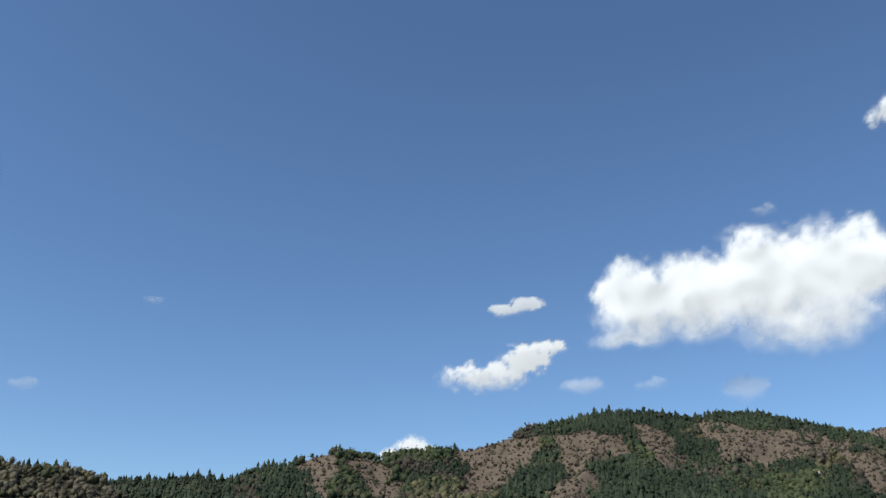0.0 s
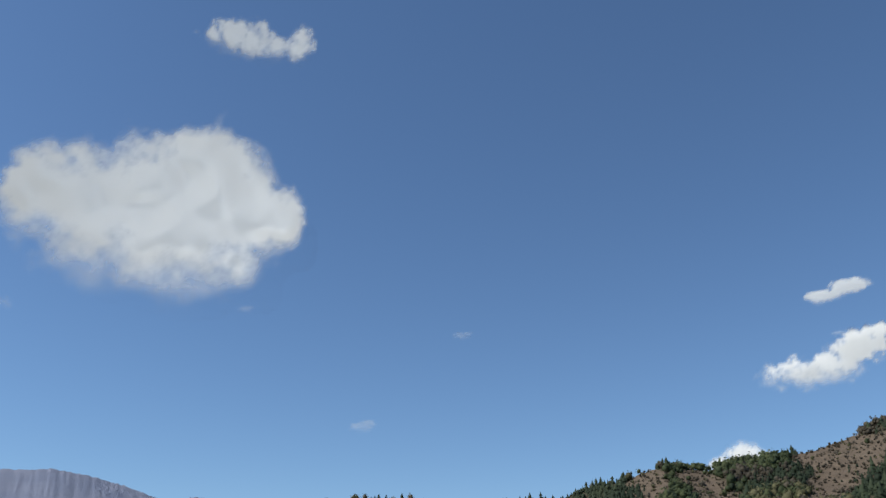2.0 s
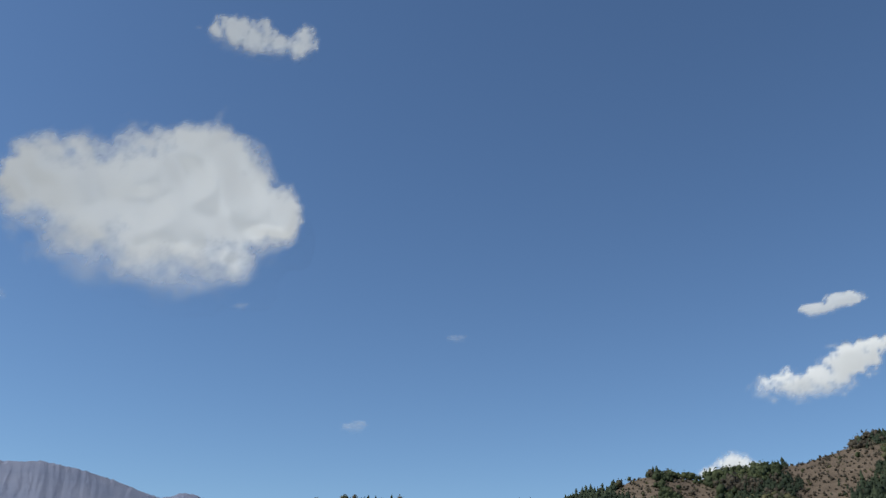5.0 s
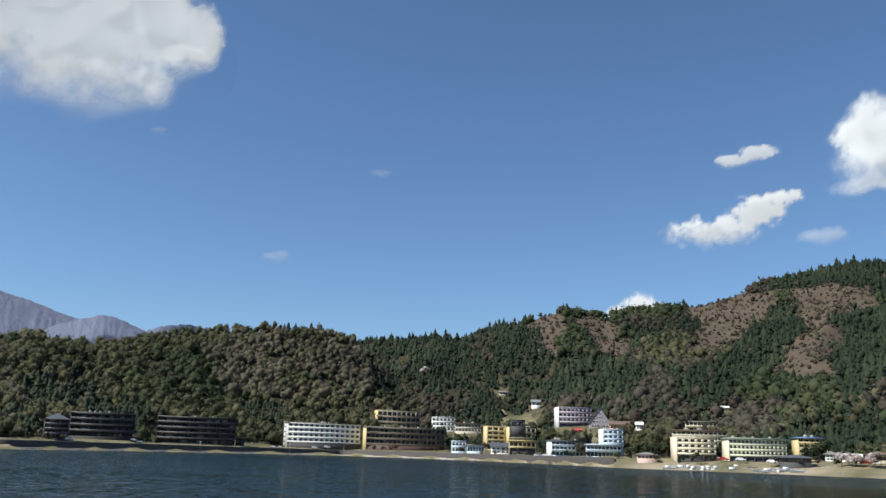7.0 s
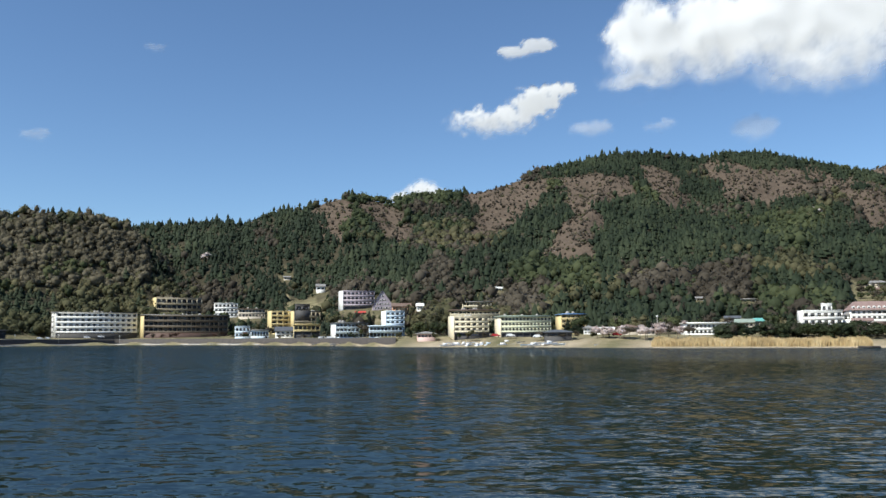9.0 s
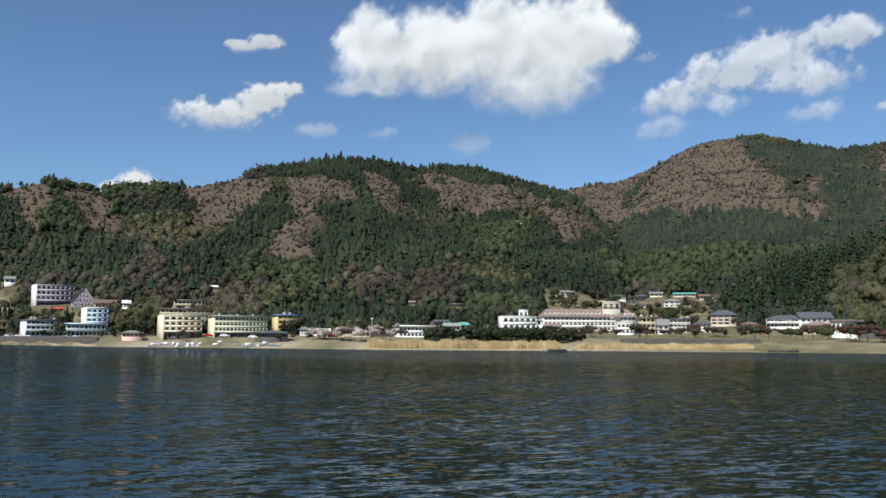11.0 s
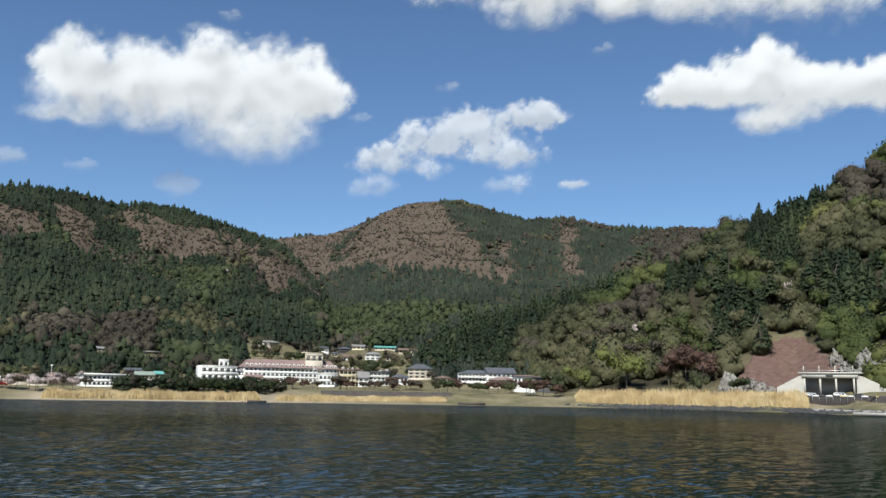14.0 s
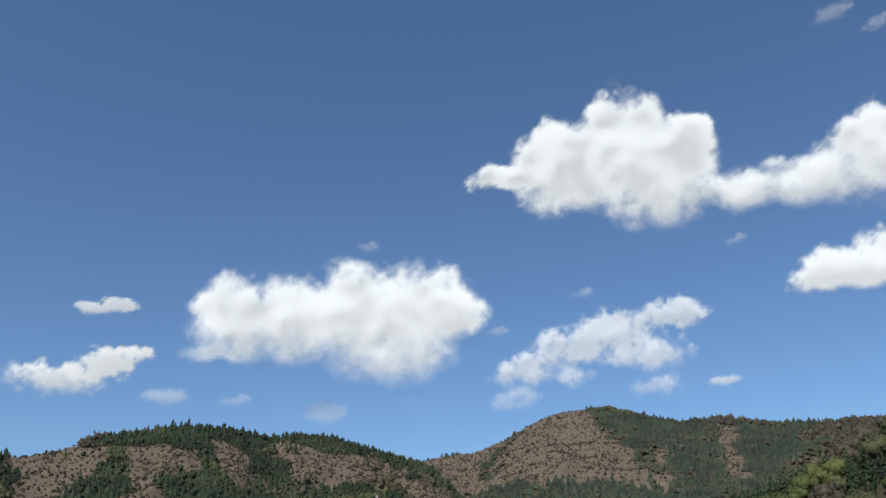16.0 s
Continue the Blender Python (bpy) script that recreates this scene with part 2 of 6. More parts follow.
# broad middle hill: conifer woods
wood("conifer", 5, [(-20.2, 7.3), (-14.9, 7.6), (-11.9, 5.3), (-12.2, 3.0), (-16.6, 3.7), (-18.0, 5.9)])
wood("conifer", 4, [(-11.9, 8.4), (-10.2, 8.8), (-8.1, 6.4), (-4.3, 6.1), (-4.7, 3.8), (-9.6, 4.1), (-11.9, 6.0)])
wood("conifer", 5, [(9.4, 8.5), (12.0, 9.2), (16.3, 7.5), (20.7, 5.9), (19.6, 4.5), (12.6, 4.7), (9.7, 5.5)])
wood("conifer", 5, [(3.3, 6.8), (6.1, 9.4), (7.5, 8.2), (5.8, 5.4), (3.3, 5.3)])
wood("conifer", 6, [(5.7, 11.3), (10.3, 12.2), (13.9, 12.0), (16.4, 11.2), (16.1, 10.8), (12.1, 11.3), (8.7, 11.0), (6.1, 10.8)])
wood("conifer", 6, [(16.6, 11.7), (20.9, 11.5), (25.4, 9.9), (26.6, 9.0), (24.1, 9.6), (21.2, 11.0), (17.5, 10.9)])
wood("conifer", 4, [(21.6, 6.3), (28.0, 6.4), (28.4, 4.5), (25.4, 3.7), (22.4, 4.4)])
# its bare and leafless slopes
wood("bare", 5, [(-10.2, 8.6), (-7.9, 9.6), (-7.1, 8.6), (-8.1, 6.6), (-9.4, 6.6)])
wood("bare", 5, [(-6.6, 8.7), (-4.7, 8.5), (-2.6, 7.4), (-3.6, 6.4), (-5.1, 7.4)])
wood("bare", 5, [(0.4, 9.7), (3.4, 10.2), (5.8, 10.6), (5.5, 9.6), (3.0, 7.0), (1.0, 6.6), (0.9, 7.6), (1.8, 8.3)])
wood("bare", 8, [(6.6, 10.3), (11.3, 10.6), (11.4, 9.1), (9.4, 8.8), (9.1, 5.9), (7.6, 5.1), (6.0, 5.4), (6.5, 7.7), (7.8, 8.0)])
wood("bare", 7, [(12.0, 11.2), (13.9, 10.5), (15.6, 8.7), (15.0, 8.0), (13.3, 9.3)])
wood("bare", 4, [(16.1, 11.5), (19.2, 10.6), (22.9, 10.7), (23.9, 9.5), (21.5, 8.6), (19.1, 8.1), (17.6, 8.9)])
wood("bare", 4, [(17.6, 10.9), (21.1, 10.9), (26.0, 9.1), (28.7, 7.3), (26.1, 6.7), (24.5, 8.5), (21.5, 9.0), (17.9, 9.0)])
wood("bare", 6, [(25.1, 8.3), (27.6, 7.3), (26.1, 6.4)])
wood("brown", 3, [(2.5, 3.4), (5.6, 3.7), (5.2, 1.8), (2.9, 1.5)])
wood("brown", 1.5, [(10.8, 4.2), (18.9, 4.0), (18.9, 2.4), (10.8, 2.5)])
wood("green", 1.6, [(3.3, 4.5), (9.0, 4.8), (8.6, 2.9), (3.3, 3.0)])
wood("green", 3, [(20.4, 7.3), (22.7, 6.8), (22.3, 5.1), (20.7, 5.5)])
spot("brown", -1.7, 4.2, 1.0, 0.8, 3.0)
spot("conifer", -4.3, 4.6, 3.0, 1.2, 1.5)
spot("conifer", 15.8, 9.1, 1.4, 0.9, 2.0)
spot("olive", 17.5, 5.2, 1.6, 0.6, 1.5)
# high back mountain and the valley under it
wood("bare", 5, [(30.3, 8.4), (32.0, 10.9), (33.4, 12.4), (35.0, 13.2), (37.0, 13.2), (37.8, 11.7), (39.5, 10.1), (41.1, 7.8), (39.9, 7.5), (37.6, 8.8), (33.7, 8.3)])
wood("bare", 4, [(25.6, 10.1), (29.5, 10.7), (32.2, 11.8), (30.4, 10.2), (29.5, 9.4), (30.4, 8.1), (29.5, 7.5), (27.6, 8.5)])
wood("bare", 7, [(45.2, 11.2), (46.0, 11.2), (46.8, 8.0), (45.7, 7.7)])
wood("bare", 4, [(41.7, 10.2), (42.5, 10.2), (42.3, 7.3), (41.4, 7.3)])
wood("conifer", 5, [(29.5, 7.5), (32.2, 8.1), (36.8, 8.3), (41.4, 7.0), (46.2, 7.4), (45.1, 6.5), (39.8, 5.6), (29.9, 5.8)])
wood("conifer", 4, [(37.6, 12.8), (41.4, 12.0), (45.2, 11.2), (41.8, 10.3), (39.9, 10.4)])
wood("conifer", 4, [(42.5, 10.1), (45.2, 10.1), (45.5, 7.8), (42.7, 7.5)])
wood("conifer", 4, [(46.3, 11.1), (50.3, 10.6), (49.8, 8.8), (47.0, 8.5)])
wood("green", 3.5, [(29.5, 5.6), (37.0, 5.7), (44.0, 6.6), (40, 4.6), (36.0, 3.4), (29.9, 3.6)])
# steep near hill
wood("conifer", 9, [(34.6, 3.6), (39.8, 4.9), (43.6, 6.6), (48.4, 8.4), (49.6, 7.3), (45.1, 5.5), (42.6, 3.7), (42.2, 1.0), (34.8, 1.0)])
wood("green", 6, [(46.9, 6.4), (51.8, 8.0), (52.2, 7.0), (46.8, 5.5)])
wood("brown", 5, [(48.1, 5.4), (51.5, 6.8), (51.8, 4.8), (48.5, 4.4)])
wood("conifer", 6, [(52.3, 8.1), (56.0, 9.6), (56.5, 8.6), (52.8, 6.2)])
wood("brown", 6, [(49.8, 8.1), (55.1, 11.6), (58.4, 12.3), (55.8, 10.4), (53.3, 8.8)])
wood("olive", 5, [(53.2, 8.4), (58.0, 10.4), (57.7, 8.9), (54.7, 7.6)])
wood("conifer", 7, [(57.8, 11.9), (62.2, 13.6), (60.6, 8.8), (59.3, 7.4), (57.7, 8.5)])
wood("green", 5, [(55.7, 7.8), (58.3, 8.3), (58.3, 6.7), (55.7, 6.1)])
wood("olive", 4, [(51.8, 5.4), (55.6, 6.3), (55.5, 3.5), (51.6, 3.2)])
wood("conifer", 5, [(55.6, 6.6), (58.6, 6.0), (58.1, 3.7), (55.2, 3.4)])
wood("olive", 5, [(58.5, 6.7), (60.9, 6.8), (60.8, 4.4), (58.5, 4.1)])
wood("olive", 1.3, [(42.1, 3.7), (45.1, 5.2), (49.7, 5.1), (50.0, 2.9), (47.9, 1.0), (42.0, 1.0)])
wood("olive", 4, [(61.4, 10.1), (65.5, 10.5), (65.3, 8.1), (60.9, 7.3)])
wood("conifer", 6, [(61.0, 8.3), (65.3, 8.1), (65.2, 6.1), (61.2, 5.9)])
spot("brown", 63.5, 13.0, 2.5, 1.0, 2.0)


def inside(outline, x, y):
    """How far points lie within an outline (negative: outside)."""
    near, odd = np.full(x.shape, 99.0), np.zeros(x.shape, bool)
    for (ax, ay), (bx, by) in zip(outline, np.roll(outline, -1, 0)):
        t = np.clip(((x - ax) * (bx - ax) + (y - ay) * (by - ay)) / ((bx - ax) ** 2 + (by - ay) ** 2), 0, 1)
        near = np.minimum(near, np.hypot(x - ax - t * (bx - ax), y - ay - t * (by - ay)))
        odd ^= ((ay > y) != (by > y)) & (x < (bx - ax) * (y - ay) / (by - ay + 1e-9) + ax)
    return np.where(odd, near, -near)


def cover(az, r, z, hill):
    """Weights of the kinds of cover on the slopes, one column a kind."""
    el = np.degrees(np.arctan2(z - 4, r))
    w = np.array([BASE_MIX.get(k, (0, 0, 0, 0, 0)) for k in range(5)])[np.clip(hill, 0, 4)].astype(float)
    x, y = r * np.sin(np.radians(az)), r * np.cos(np.radians(az))
    for k in range(4):
        w[:, k] *= 0.1 + 15.0 * np.clip(fbm(x / 80, y / 80, 40 + k, 4) - 0.3, 0, 1) ** 2
    jx, jy = (fbm(x / 55, y / 55, 61, 6, 0.7) - 0.5) * 3.0, (fbm(x / 55, y / 55, 62, 6, 0.7) - 0.5) * 2.2
    for kind, strength, outline in STANDS:
        d = inside(outline, az + jx, el + jy)
        w[:, kind] += strength * 4.0 * np.clip(0.5 + d / 0.6, 0, 1)
    for kind, a, e, sa, se, strength in SPOTS:
        d = ((az + jx - a) / sa) ** 2 + ((el + jy - e) / se) ** 2
        w[:, kind] += strength * 7.0 * np.clip(1.3 - d, 0, 1)
    return w


def mesh_from(name, verts, faces, material, attrs=None, smooth=False):
    me = bpy.data.meshes.new(name)
    verts = np.asarray(verts, np.float32)
    me.vertices.add(len(verts))
    me.vertices.foreach_set("co", verts.ravel())
    faces = np.asarray(faces, np.int32)
    n = faces.shape[1]
    me.loops.add(faces.size)
    me.loops.foreach_set("vertex_index", faces.ravel())
    me.polygons.add(len(faces))
    me.polygons.foreach_set("loop_start", np.arange(0, faces.size, n, dtype=np.int32))
    me.update(calc_edges=True)
    for key, values in (attrs or {}).items():
        values = np.asarray(values, np.float32)
        a = me.attributes.new(key, "FLOAT" if values.ndim == 1 else "FLOAT_VECTOR", "POINT")
        a.data.foreach_set("value" if values.ndim == 1 else "vector", values.ravel())
    if smooth:
        me.polygons.foreach_set("use_smooth", np.ones(len(faces), bool))
    me.materials.append(material)
    me.validate()
    return me


def grid_faces(n, m, wrap=False):
    i, j = np.meshgrid(np.arange(n - 1), np.arange(m if wrap else m - 1), indexing="ij")
    k = (j + 1) % m
    return np.stack([i * m + j, i * m + k, (i + 1) * m + k, (i + 1) * m + j], -1).reshape(-1, 4)


# open ground: bearings and distances behind the shore
CLEARINGS = [(56.4, 58.2, 0, 92), (58.2, 61.6, 0, 122), (61.6, 63.4, 0, 95), (63.4, 75, 0, 60), (24.5, 35.6, 0, 330), (35.6, 42.6, 0, 135), (-11.6, -8.6, 185, 250), (16.5, 21, 0, 130)]

# ground material: leaf litter, bare red-brown slopes, straw and turf by the shore
M_GROUND = mat("ground", (0.1, 0.08, 0.05), 0.95)
litter = ramp(M_GROUND, noise_out(M_GROUND, 0.12, 6.0, 0.7), [(0.3, (0.036, 0.033, 0.021)), (0.7, (0.066, 0.057, 0.037))])
bare_c = ramp(M_GROUND, noise_out(M_GROUND, 0.05, 8.0, 0.75), [(0.3, (0.075, 0.057, 0.042)), (0.55, (0.112, 0.085, 0.064)), (0.75, (0.155, 0.12, 0.09))])
turf = ramp(M_GROUND, noise_out(M_GROUND, 0.08, 8.0, 0.7), [(0.3, (0.11, 0.115, 0.055)), (0.5, (0.21, 0.185, 0.105)), (0.7, (0.36, 0.3, 0.19))])
g1 = mixed(M_GROUND, attribute(M_GROUND, "bare"), litter, bare_c)
sand = ramp(M_GROUND, noise_out(M_GROUND, 0.3, 6.0, 0.7), [(0.3, (0.38, 0.31, 0.22)), (0.7, (0.54, 0.45, 0.33))])
wire(M_GROUND, mixed(M_GROUND, attribute(M_GROUND, "sand"), mixed(M_GROUND, attribute(M_GROUND, "shore"), g1, turf), sand), bsdf(M_GROUND).inputs["Base Color"])
bump(M_GROUND, noise_out(M_GROUND, 0.6, 8.0, 0.8), 0.8, 1.5)
bsdf(M_GROUND).inputs["Specular IOR Level"].default_value = 0.1

# far mountains across the lake's end; distance haze is painted into their blue-grey colour
M_FARHAZE = mat("far leafless woods", (0.13, 0.12, 0.15), 0.95)
wire(M_FARHAZE, ramp(M_FARHAZE, noise_out(M_FARHAZE, 0.004, 8.0, 0.75), [(0.3, (0.125, 0.145, 0.22)), (0.6, (0.165, 0.18, 0.25))]), bsdf(M_FARHAZE).inputs["Base Color"])
bump(M_FARHAZE, noise_out(M_FARHAZE, 0.012, 8.0, 0.8), 0.6, 40)


def far_mountain(crest, dist, seed):
    a = np.arange(crest[0][0], crest[-1][0], 0.12)
    u = np.linspace(0, 1.4, 60)
    A, U = np.meshgrid(a, u)
    top = dist * np.tan(np.radians(table(crest, A)))
    R = dist * (0.55 + 0.45 * U)
    x, y = R * np.sin(np.radians(A)), R * np.cos(np.radians(A))
    ribs = (fbm(A * 0.9, U * 1.2, seed, 6, 0.55) - 0.5) * 40 * np.clip((1 - U) * 2.2, 0, 1) * np.clip(U * 3, 0, 1)
    Z = top * np.where(U < 1, U ** 1.25, 1 - 0.8 * (U - 1)) + ribs + (fbm(A * 9, U * 6, seed + 5, 3) - 0.5) * 9 + 14
    ob = new("far_mountain", mesh_from("far_mountain", np.stack([x, y, Z], -1).reshape(-1, 3), grid_faces(len(u), len(a)), M_FARHAZE, None, True))
    return tagged(ob, "wooded mountain painted hazy blue-grey, far across the lake", "mountain", "far mountains", "structure")


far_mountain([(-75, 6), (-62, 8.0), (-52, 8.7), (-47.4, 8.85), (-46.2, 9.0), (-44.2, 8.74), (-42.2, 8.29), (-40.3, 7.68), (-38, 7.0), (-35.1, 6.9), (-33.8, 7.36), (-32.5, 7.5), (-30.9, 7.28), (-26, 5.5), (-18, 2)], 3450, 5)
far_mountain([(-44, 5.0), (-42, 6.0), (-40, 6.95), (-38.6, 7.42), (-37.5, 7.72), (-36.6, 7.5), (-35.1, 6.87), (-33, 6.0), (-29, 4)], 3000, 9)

# ---- lake ----
M_WATER = mat("lake water", (0.012, 0.03, 0.04), 0.04)
bsdf(M_WATER).inputs["IOR"].default_value = 1.33
bsdf(M_WATER).inputs["Specular IOR Level"].default_value = 0.36
def wave_slope(scale, stretch, amount):
    c = node(M_WATER, "ShaderNodeTexCoord")
    mp = node(M_WATER, "ShaderNodeMapping", Scale=stretch)
    wire(M_WATER, c.outputs["Object"], mp.inputs[0])
    n = node(M_WATER, "ShaderNodeTexNoise", Scale=scale, Detail=3.0, Roughness=0.55)
    wire(M_WATER, mp.outputs[0], n.inputs["Vector"])
    d = node(M_WATER, "ShaderNodeVectorMath")
    d.operation = "SUBTRACT"
    d.inputs[1].default_value = (0.5, 0.5, 0.5)
    wire(M_WATER, n.outputs["Color"], d.inputs[0])
    m = node(M_WATER, "ShaderNodeVectorMath")
    m.operation = "MULTIPLY"
    m.inputs[1].default_value = (amount * 0.7, amount, 0.0)
    wire(M_WATER, d.outputs[0], m.inputs[0])
    return m.outputs[0]


def added(a, b):
    n = node(M_WATER, "ShaderNodeVectorMath")
    n.operation = "ADD"
    for sock, v in zip(n.inputs, (a, b)):
        if isinstance(v, tuple):
            sock.default_value = v
        else:
            wire(M_WATER, v, sock)
    return n.outputs[0]


# wind patches ruffle the lake; swell, wavelets and ripples tilt its surface
gust = ramp(M_WATER, noise_out(M_WATER, 0.02, 3.0, 0.55, (0.35, 1, 1)), [(0.36, (0.6, 0.6, 0.6)), (0.64, (1.15, 1.15, 1.15))])
ruffle = node(M_WATER, "ShaderNodeVectorMath")
ruffle.operation = "SCALE"
wire(M_WATER, gust, ruffle.inputs[0])
wire(M_WATER, attribute(M_WATER, "ruffle"), ruffle.inputs["Scale"])
patch = ruffle.outputs[0]
slopes = (0.0, 0.0, 0.0)
for scale, stretch, amount in ((0.25, (0.7, 1, 1), 0.1), (0.8, (0.5, 1, 1), 0.34), (2.0, (0.45, 1, 1), 0.75), (4.5, (0.5, 1, 1), 0.6)):
    slopes = added(slopes, wave_slope(scale, stretch, amount))
ruff = node(M_WATER, "ShaderNodeVectorMath")
ruff.operation = "MULTIPLY"
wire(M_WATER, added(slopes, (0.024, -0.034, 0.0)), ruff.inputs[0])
wire(M_WATER, patch, ruff.inputs[1])
wn2 = node(M_WATER, "ShaderNodeVectorMath")
wn2.operation = "NORMALIZE"
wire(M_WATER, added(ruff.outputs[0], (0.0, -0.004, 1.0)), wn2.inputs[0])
deep = node(M_WATER, "ShaderNodeBsdfDiffuse", Color=(0.003, 0.009, 0.0085, 1))
shine = node(M_WATER, "ShaderNodeBsdfGlossy", Color=(1.0, 0.98, 0.9, 1), Roughness=0.04)
fres = node(M_WATER, "ShaderNodeFresnel", IOR=1.33)
part_f = node(M_WATER, "ShaderNodeMath")
part_f.operation = "MULTIPLY"
part_f.inputs[1].default_value = 0.26
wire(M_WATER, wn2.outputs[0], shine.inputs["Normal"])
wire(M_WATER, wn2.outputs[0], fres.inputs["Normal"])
wire(M_WATER, fres.outputs[0], part_f.inputs[0])
wmix = node(M_WATER, "ShaderNodeMixShader")
wire(M_WATER, part_f.outputs[0], wmix.inputs[0])
wire(M_WATER, deep.outputs[0], wmix.inputs[1])
wire(M_WATER, shine.outputs[0], wmix.inputs[2])
wire(M_WATER, wmix.outputs[0], M_WATER.node_tree.nodes["Material Output"].inputs["Surface"])
wr = np.concatenate([[0.004, 20, 40, 60], np.arange(80, 760, 20.0), [900, 1200, 2400, 4400]])
wa = np.arange(0, 360, 1.5)
WA, WR = np.meshgrid(wa, wr)
WV = np.stack([WR * np.sin(np.radians(WA)), WR * np.cos(np.radians(WA)), 0 * WR], -1).reshape(-1, 3)
turned = np.where(WA > 180, WA - 360, WA)
out = table(SHORE, turned) - WR
windy = np.interp(turned, [-40, -22, -8, 8, 70], [3.6, 2.3, 1.1, 0.6, 0.5])
ruffled = np.where(WR < 150, np.interp(WR, [0, 45, 110, 150], [1.05, 1.0, 0.85, 0.7]) * (0.5 + 0.5 * windy), windy * 0.8) + np.interp(out, [-10, 0, 120, 190], [3.0, 3.0, 2.4, 0.0]) * np.interp(turned, [-20, 4], [0.2, 1.0])
lake = new("water", mesh_from("water", WV, grid_faces(len(wr), len(wa), True)[:, ::-1], M_WATER, {"ruffle": ruffled.ravel()}))
tagged(lake, "dark blue rippled lake reflecting hills and hotels", "lake", kind="structure")

# ---- buildings ----
M_WHITE = painted("white render", (0.78, 0.77, 0.73), (0.7, 0.69, 0.66))
M_CREAM = painted("cream render", (0.72, 0.64, 0.46), (0.66, 0.58, 0.42))
M_CREAMGREEN = painted("pale green render", (0.6, 0.6, 0.42), (0.53, 0.54, 0.4))
M_BEIGE = painted("beige render", (0.55, 0.48, 0.38), (0.48, 0.42, 0.34))
M_TAN = painted("tan render", (0.36, 0.31, 0.22), (0.3, 0.26, 0.19))
M_UMBER = painted("umber render and dark balconies", (0.2, 0.165, 0.125), (0.16, 0.13, 0.1))
M_YELLOW = painted("yellow render", (0.62, 0.5, 0.25), (0.56, 0.45, 0.23))
M_ORANGE = painted("orange render", (0.6, 0.32, 0.18), (0.52, 0.28, 0.16))
M_PINK = painted("pink render", (0.6, 0.42, 0.38), (0.54, 0.38, 0.34))
M_LAVENDER = painted("lavender render", (0.42, 0.36, 0.4), (0.36, 0.31, 0.35))
M_PALEBLUE = painted("pale blue render", (0.56, 0.64, 0.7), (0.5, 0.58, 0.64))
M_BLACK = painted("black stained timber", (0.025, 0.022, 0.024), (0.04, 0.036, 0.034), 3)
M_DARK = painted("dark timber and glass", (0.045, 0.045, 0.05), (0.07, 0.065, 0.06), 3)
M_RUST = painted("rust-brown plinth", (0.1, 0.06, 0.05), (0.13, 0.08, 0.065))
M_TILE = painted("dark grey roof tiles", (0.075, 0.08, 0.09), (0.12, 0.125, 0.135), 3, 0.5)
M_ROOFGREY = painted("grey sheet roof", (0.2, 0.19, 0.18), (0.26, 0.25, 0.24), 2, 0.6)
M_ROOFBROWN = painted("brown roof", (0.14, 0.095, 0.075), (0.19, 0.13, 0.1), 2)
M_ROOFRED = painted("faded red-brown roof", (0.21, 0.14, 0.125), (0.27, 0.19, 0.17), 2)
M_ROOFGREEN = painted("pale green roof", (0.22, 0.27, 0.23), (0.28, 0.33, 0.28), 2)
M_TEAL = painted("teal sheet roof", (0.1, 0.33, 0.3), (0.14, 0.38, 0.35), 2)
M_BLUE = painted("blue sheet roof", (0.1, 0.19, 0.36), (0.13, 0.23, 0.4), 2, 0.5)
M_RED = painted("bright red roof", (0.55, 0.06, 0.05), (0.45, 0.05, 0.04), 2)
M_CONCRETE = painted("weathered concrete", (0.4, 0.38, 0.35), (0.32, 0.3, 0.28), 1)
M_STONEWALL = painted("dark stone wall", (0.042, 0.035, 0.031), (0.075, 0.063, 0.055), 2)
M_ASPHALT = painted("asphalt", (0.05, 0.05, 0.052), (0.065, 0.063, 0.062), 2, 0.85, False)
M_METAL = mat("galvanised metal", (0.55, 0.55, 0.55), 0.4, 0.8)
M_RUBBER = mat("rubber", (0.02, 0.02, 0.02), 0.9)

# glass: some panes darker, some with curtains behind
M_GLASS = mat("window glass", (0.04, 0.045, 0.05), 0.08)
oi = M_GLASS.node_tree.nodes.new("ShaderNodeObjectInfo")
wire(M_GLASS, ramp(M_GLASS, oi.outputs["Random"], [(0.0, (0.02, 0.022, 0.026)), (0.6, (0.05, 0.055, 0.06)), (0.8, (0.2, 0.19, 0.17))]), bsdf(M_GLASS).inputs["Base Color"])

CUBE_F = np.array([[0, 3, 2, 1], [4, 5, 6, 7], [0, 1, 5, 4], [1, 2, 6, 5], [2, 3, 7, 6], [3, 0, 4, 7]])


def boxes(name, spans, material):
    """A mesh of boxes, each (x0, x1, y0, y1, z0, z1)."""
    vs, fs = [], []
    for k, (x0, x1, y0, y1, z0, z1) in enumerate(spans):
        vs += [(x0, y0, z0), (x1, y0, z0), (x1, y1, z0), (x0, y1, z0), (x0, y0, z1), (x1, y0, z1), (x1, y1, z1), (x0, y1, z1)]
        fs.append(CUBE_F + 8 * k)
    return mesh_from(name, vs, np.concatenate(fs), material)


def solid(name, verts, faces, material):
    me = bpy.data.meshes.new(name)
    me.from_pydata(verts, [], faces)
    me.materials.append(material)
    me.update()
    return me


def child(name, mesh, parent, at=(0, 0, 0), label=""):
    ob = new(name, mesh)
    ob.parent = parent
    ob.location = at
    return tagged(ob, label)


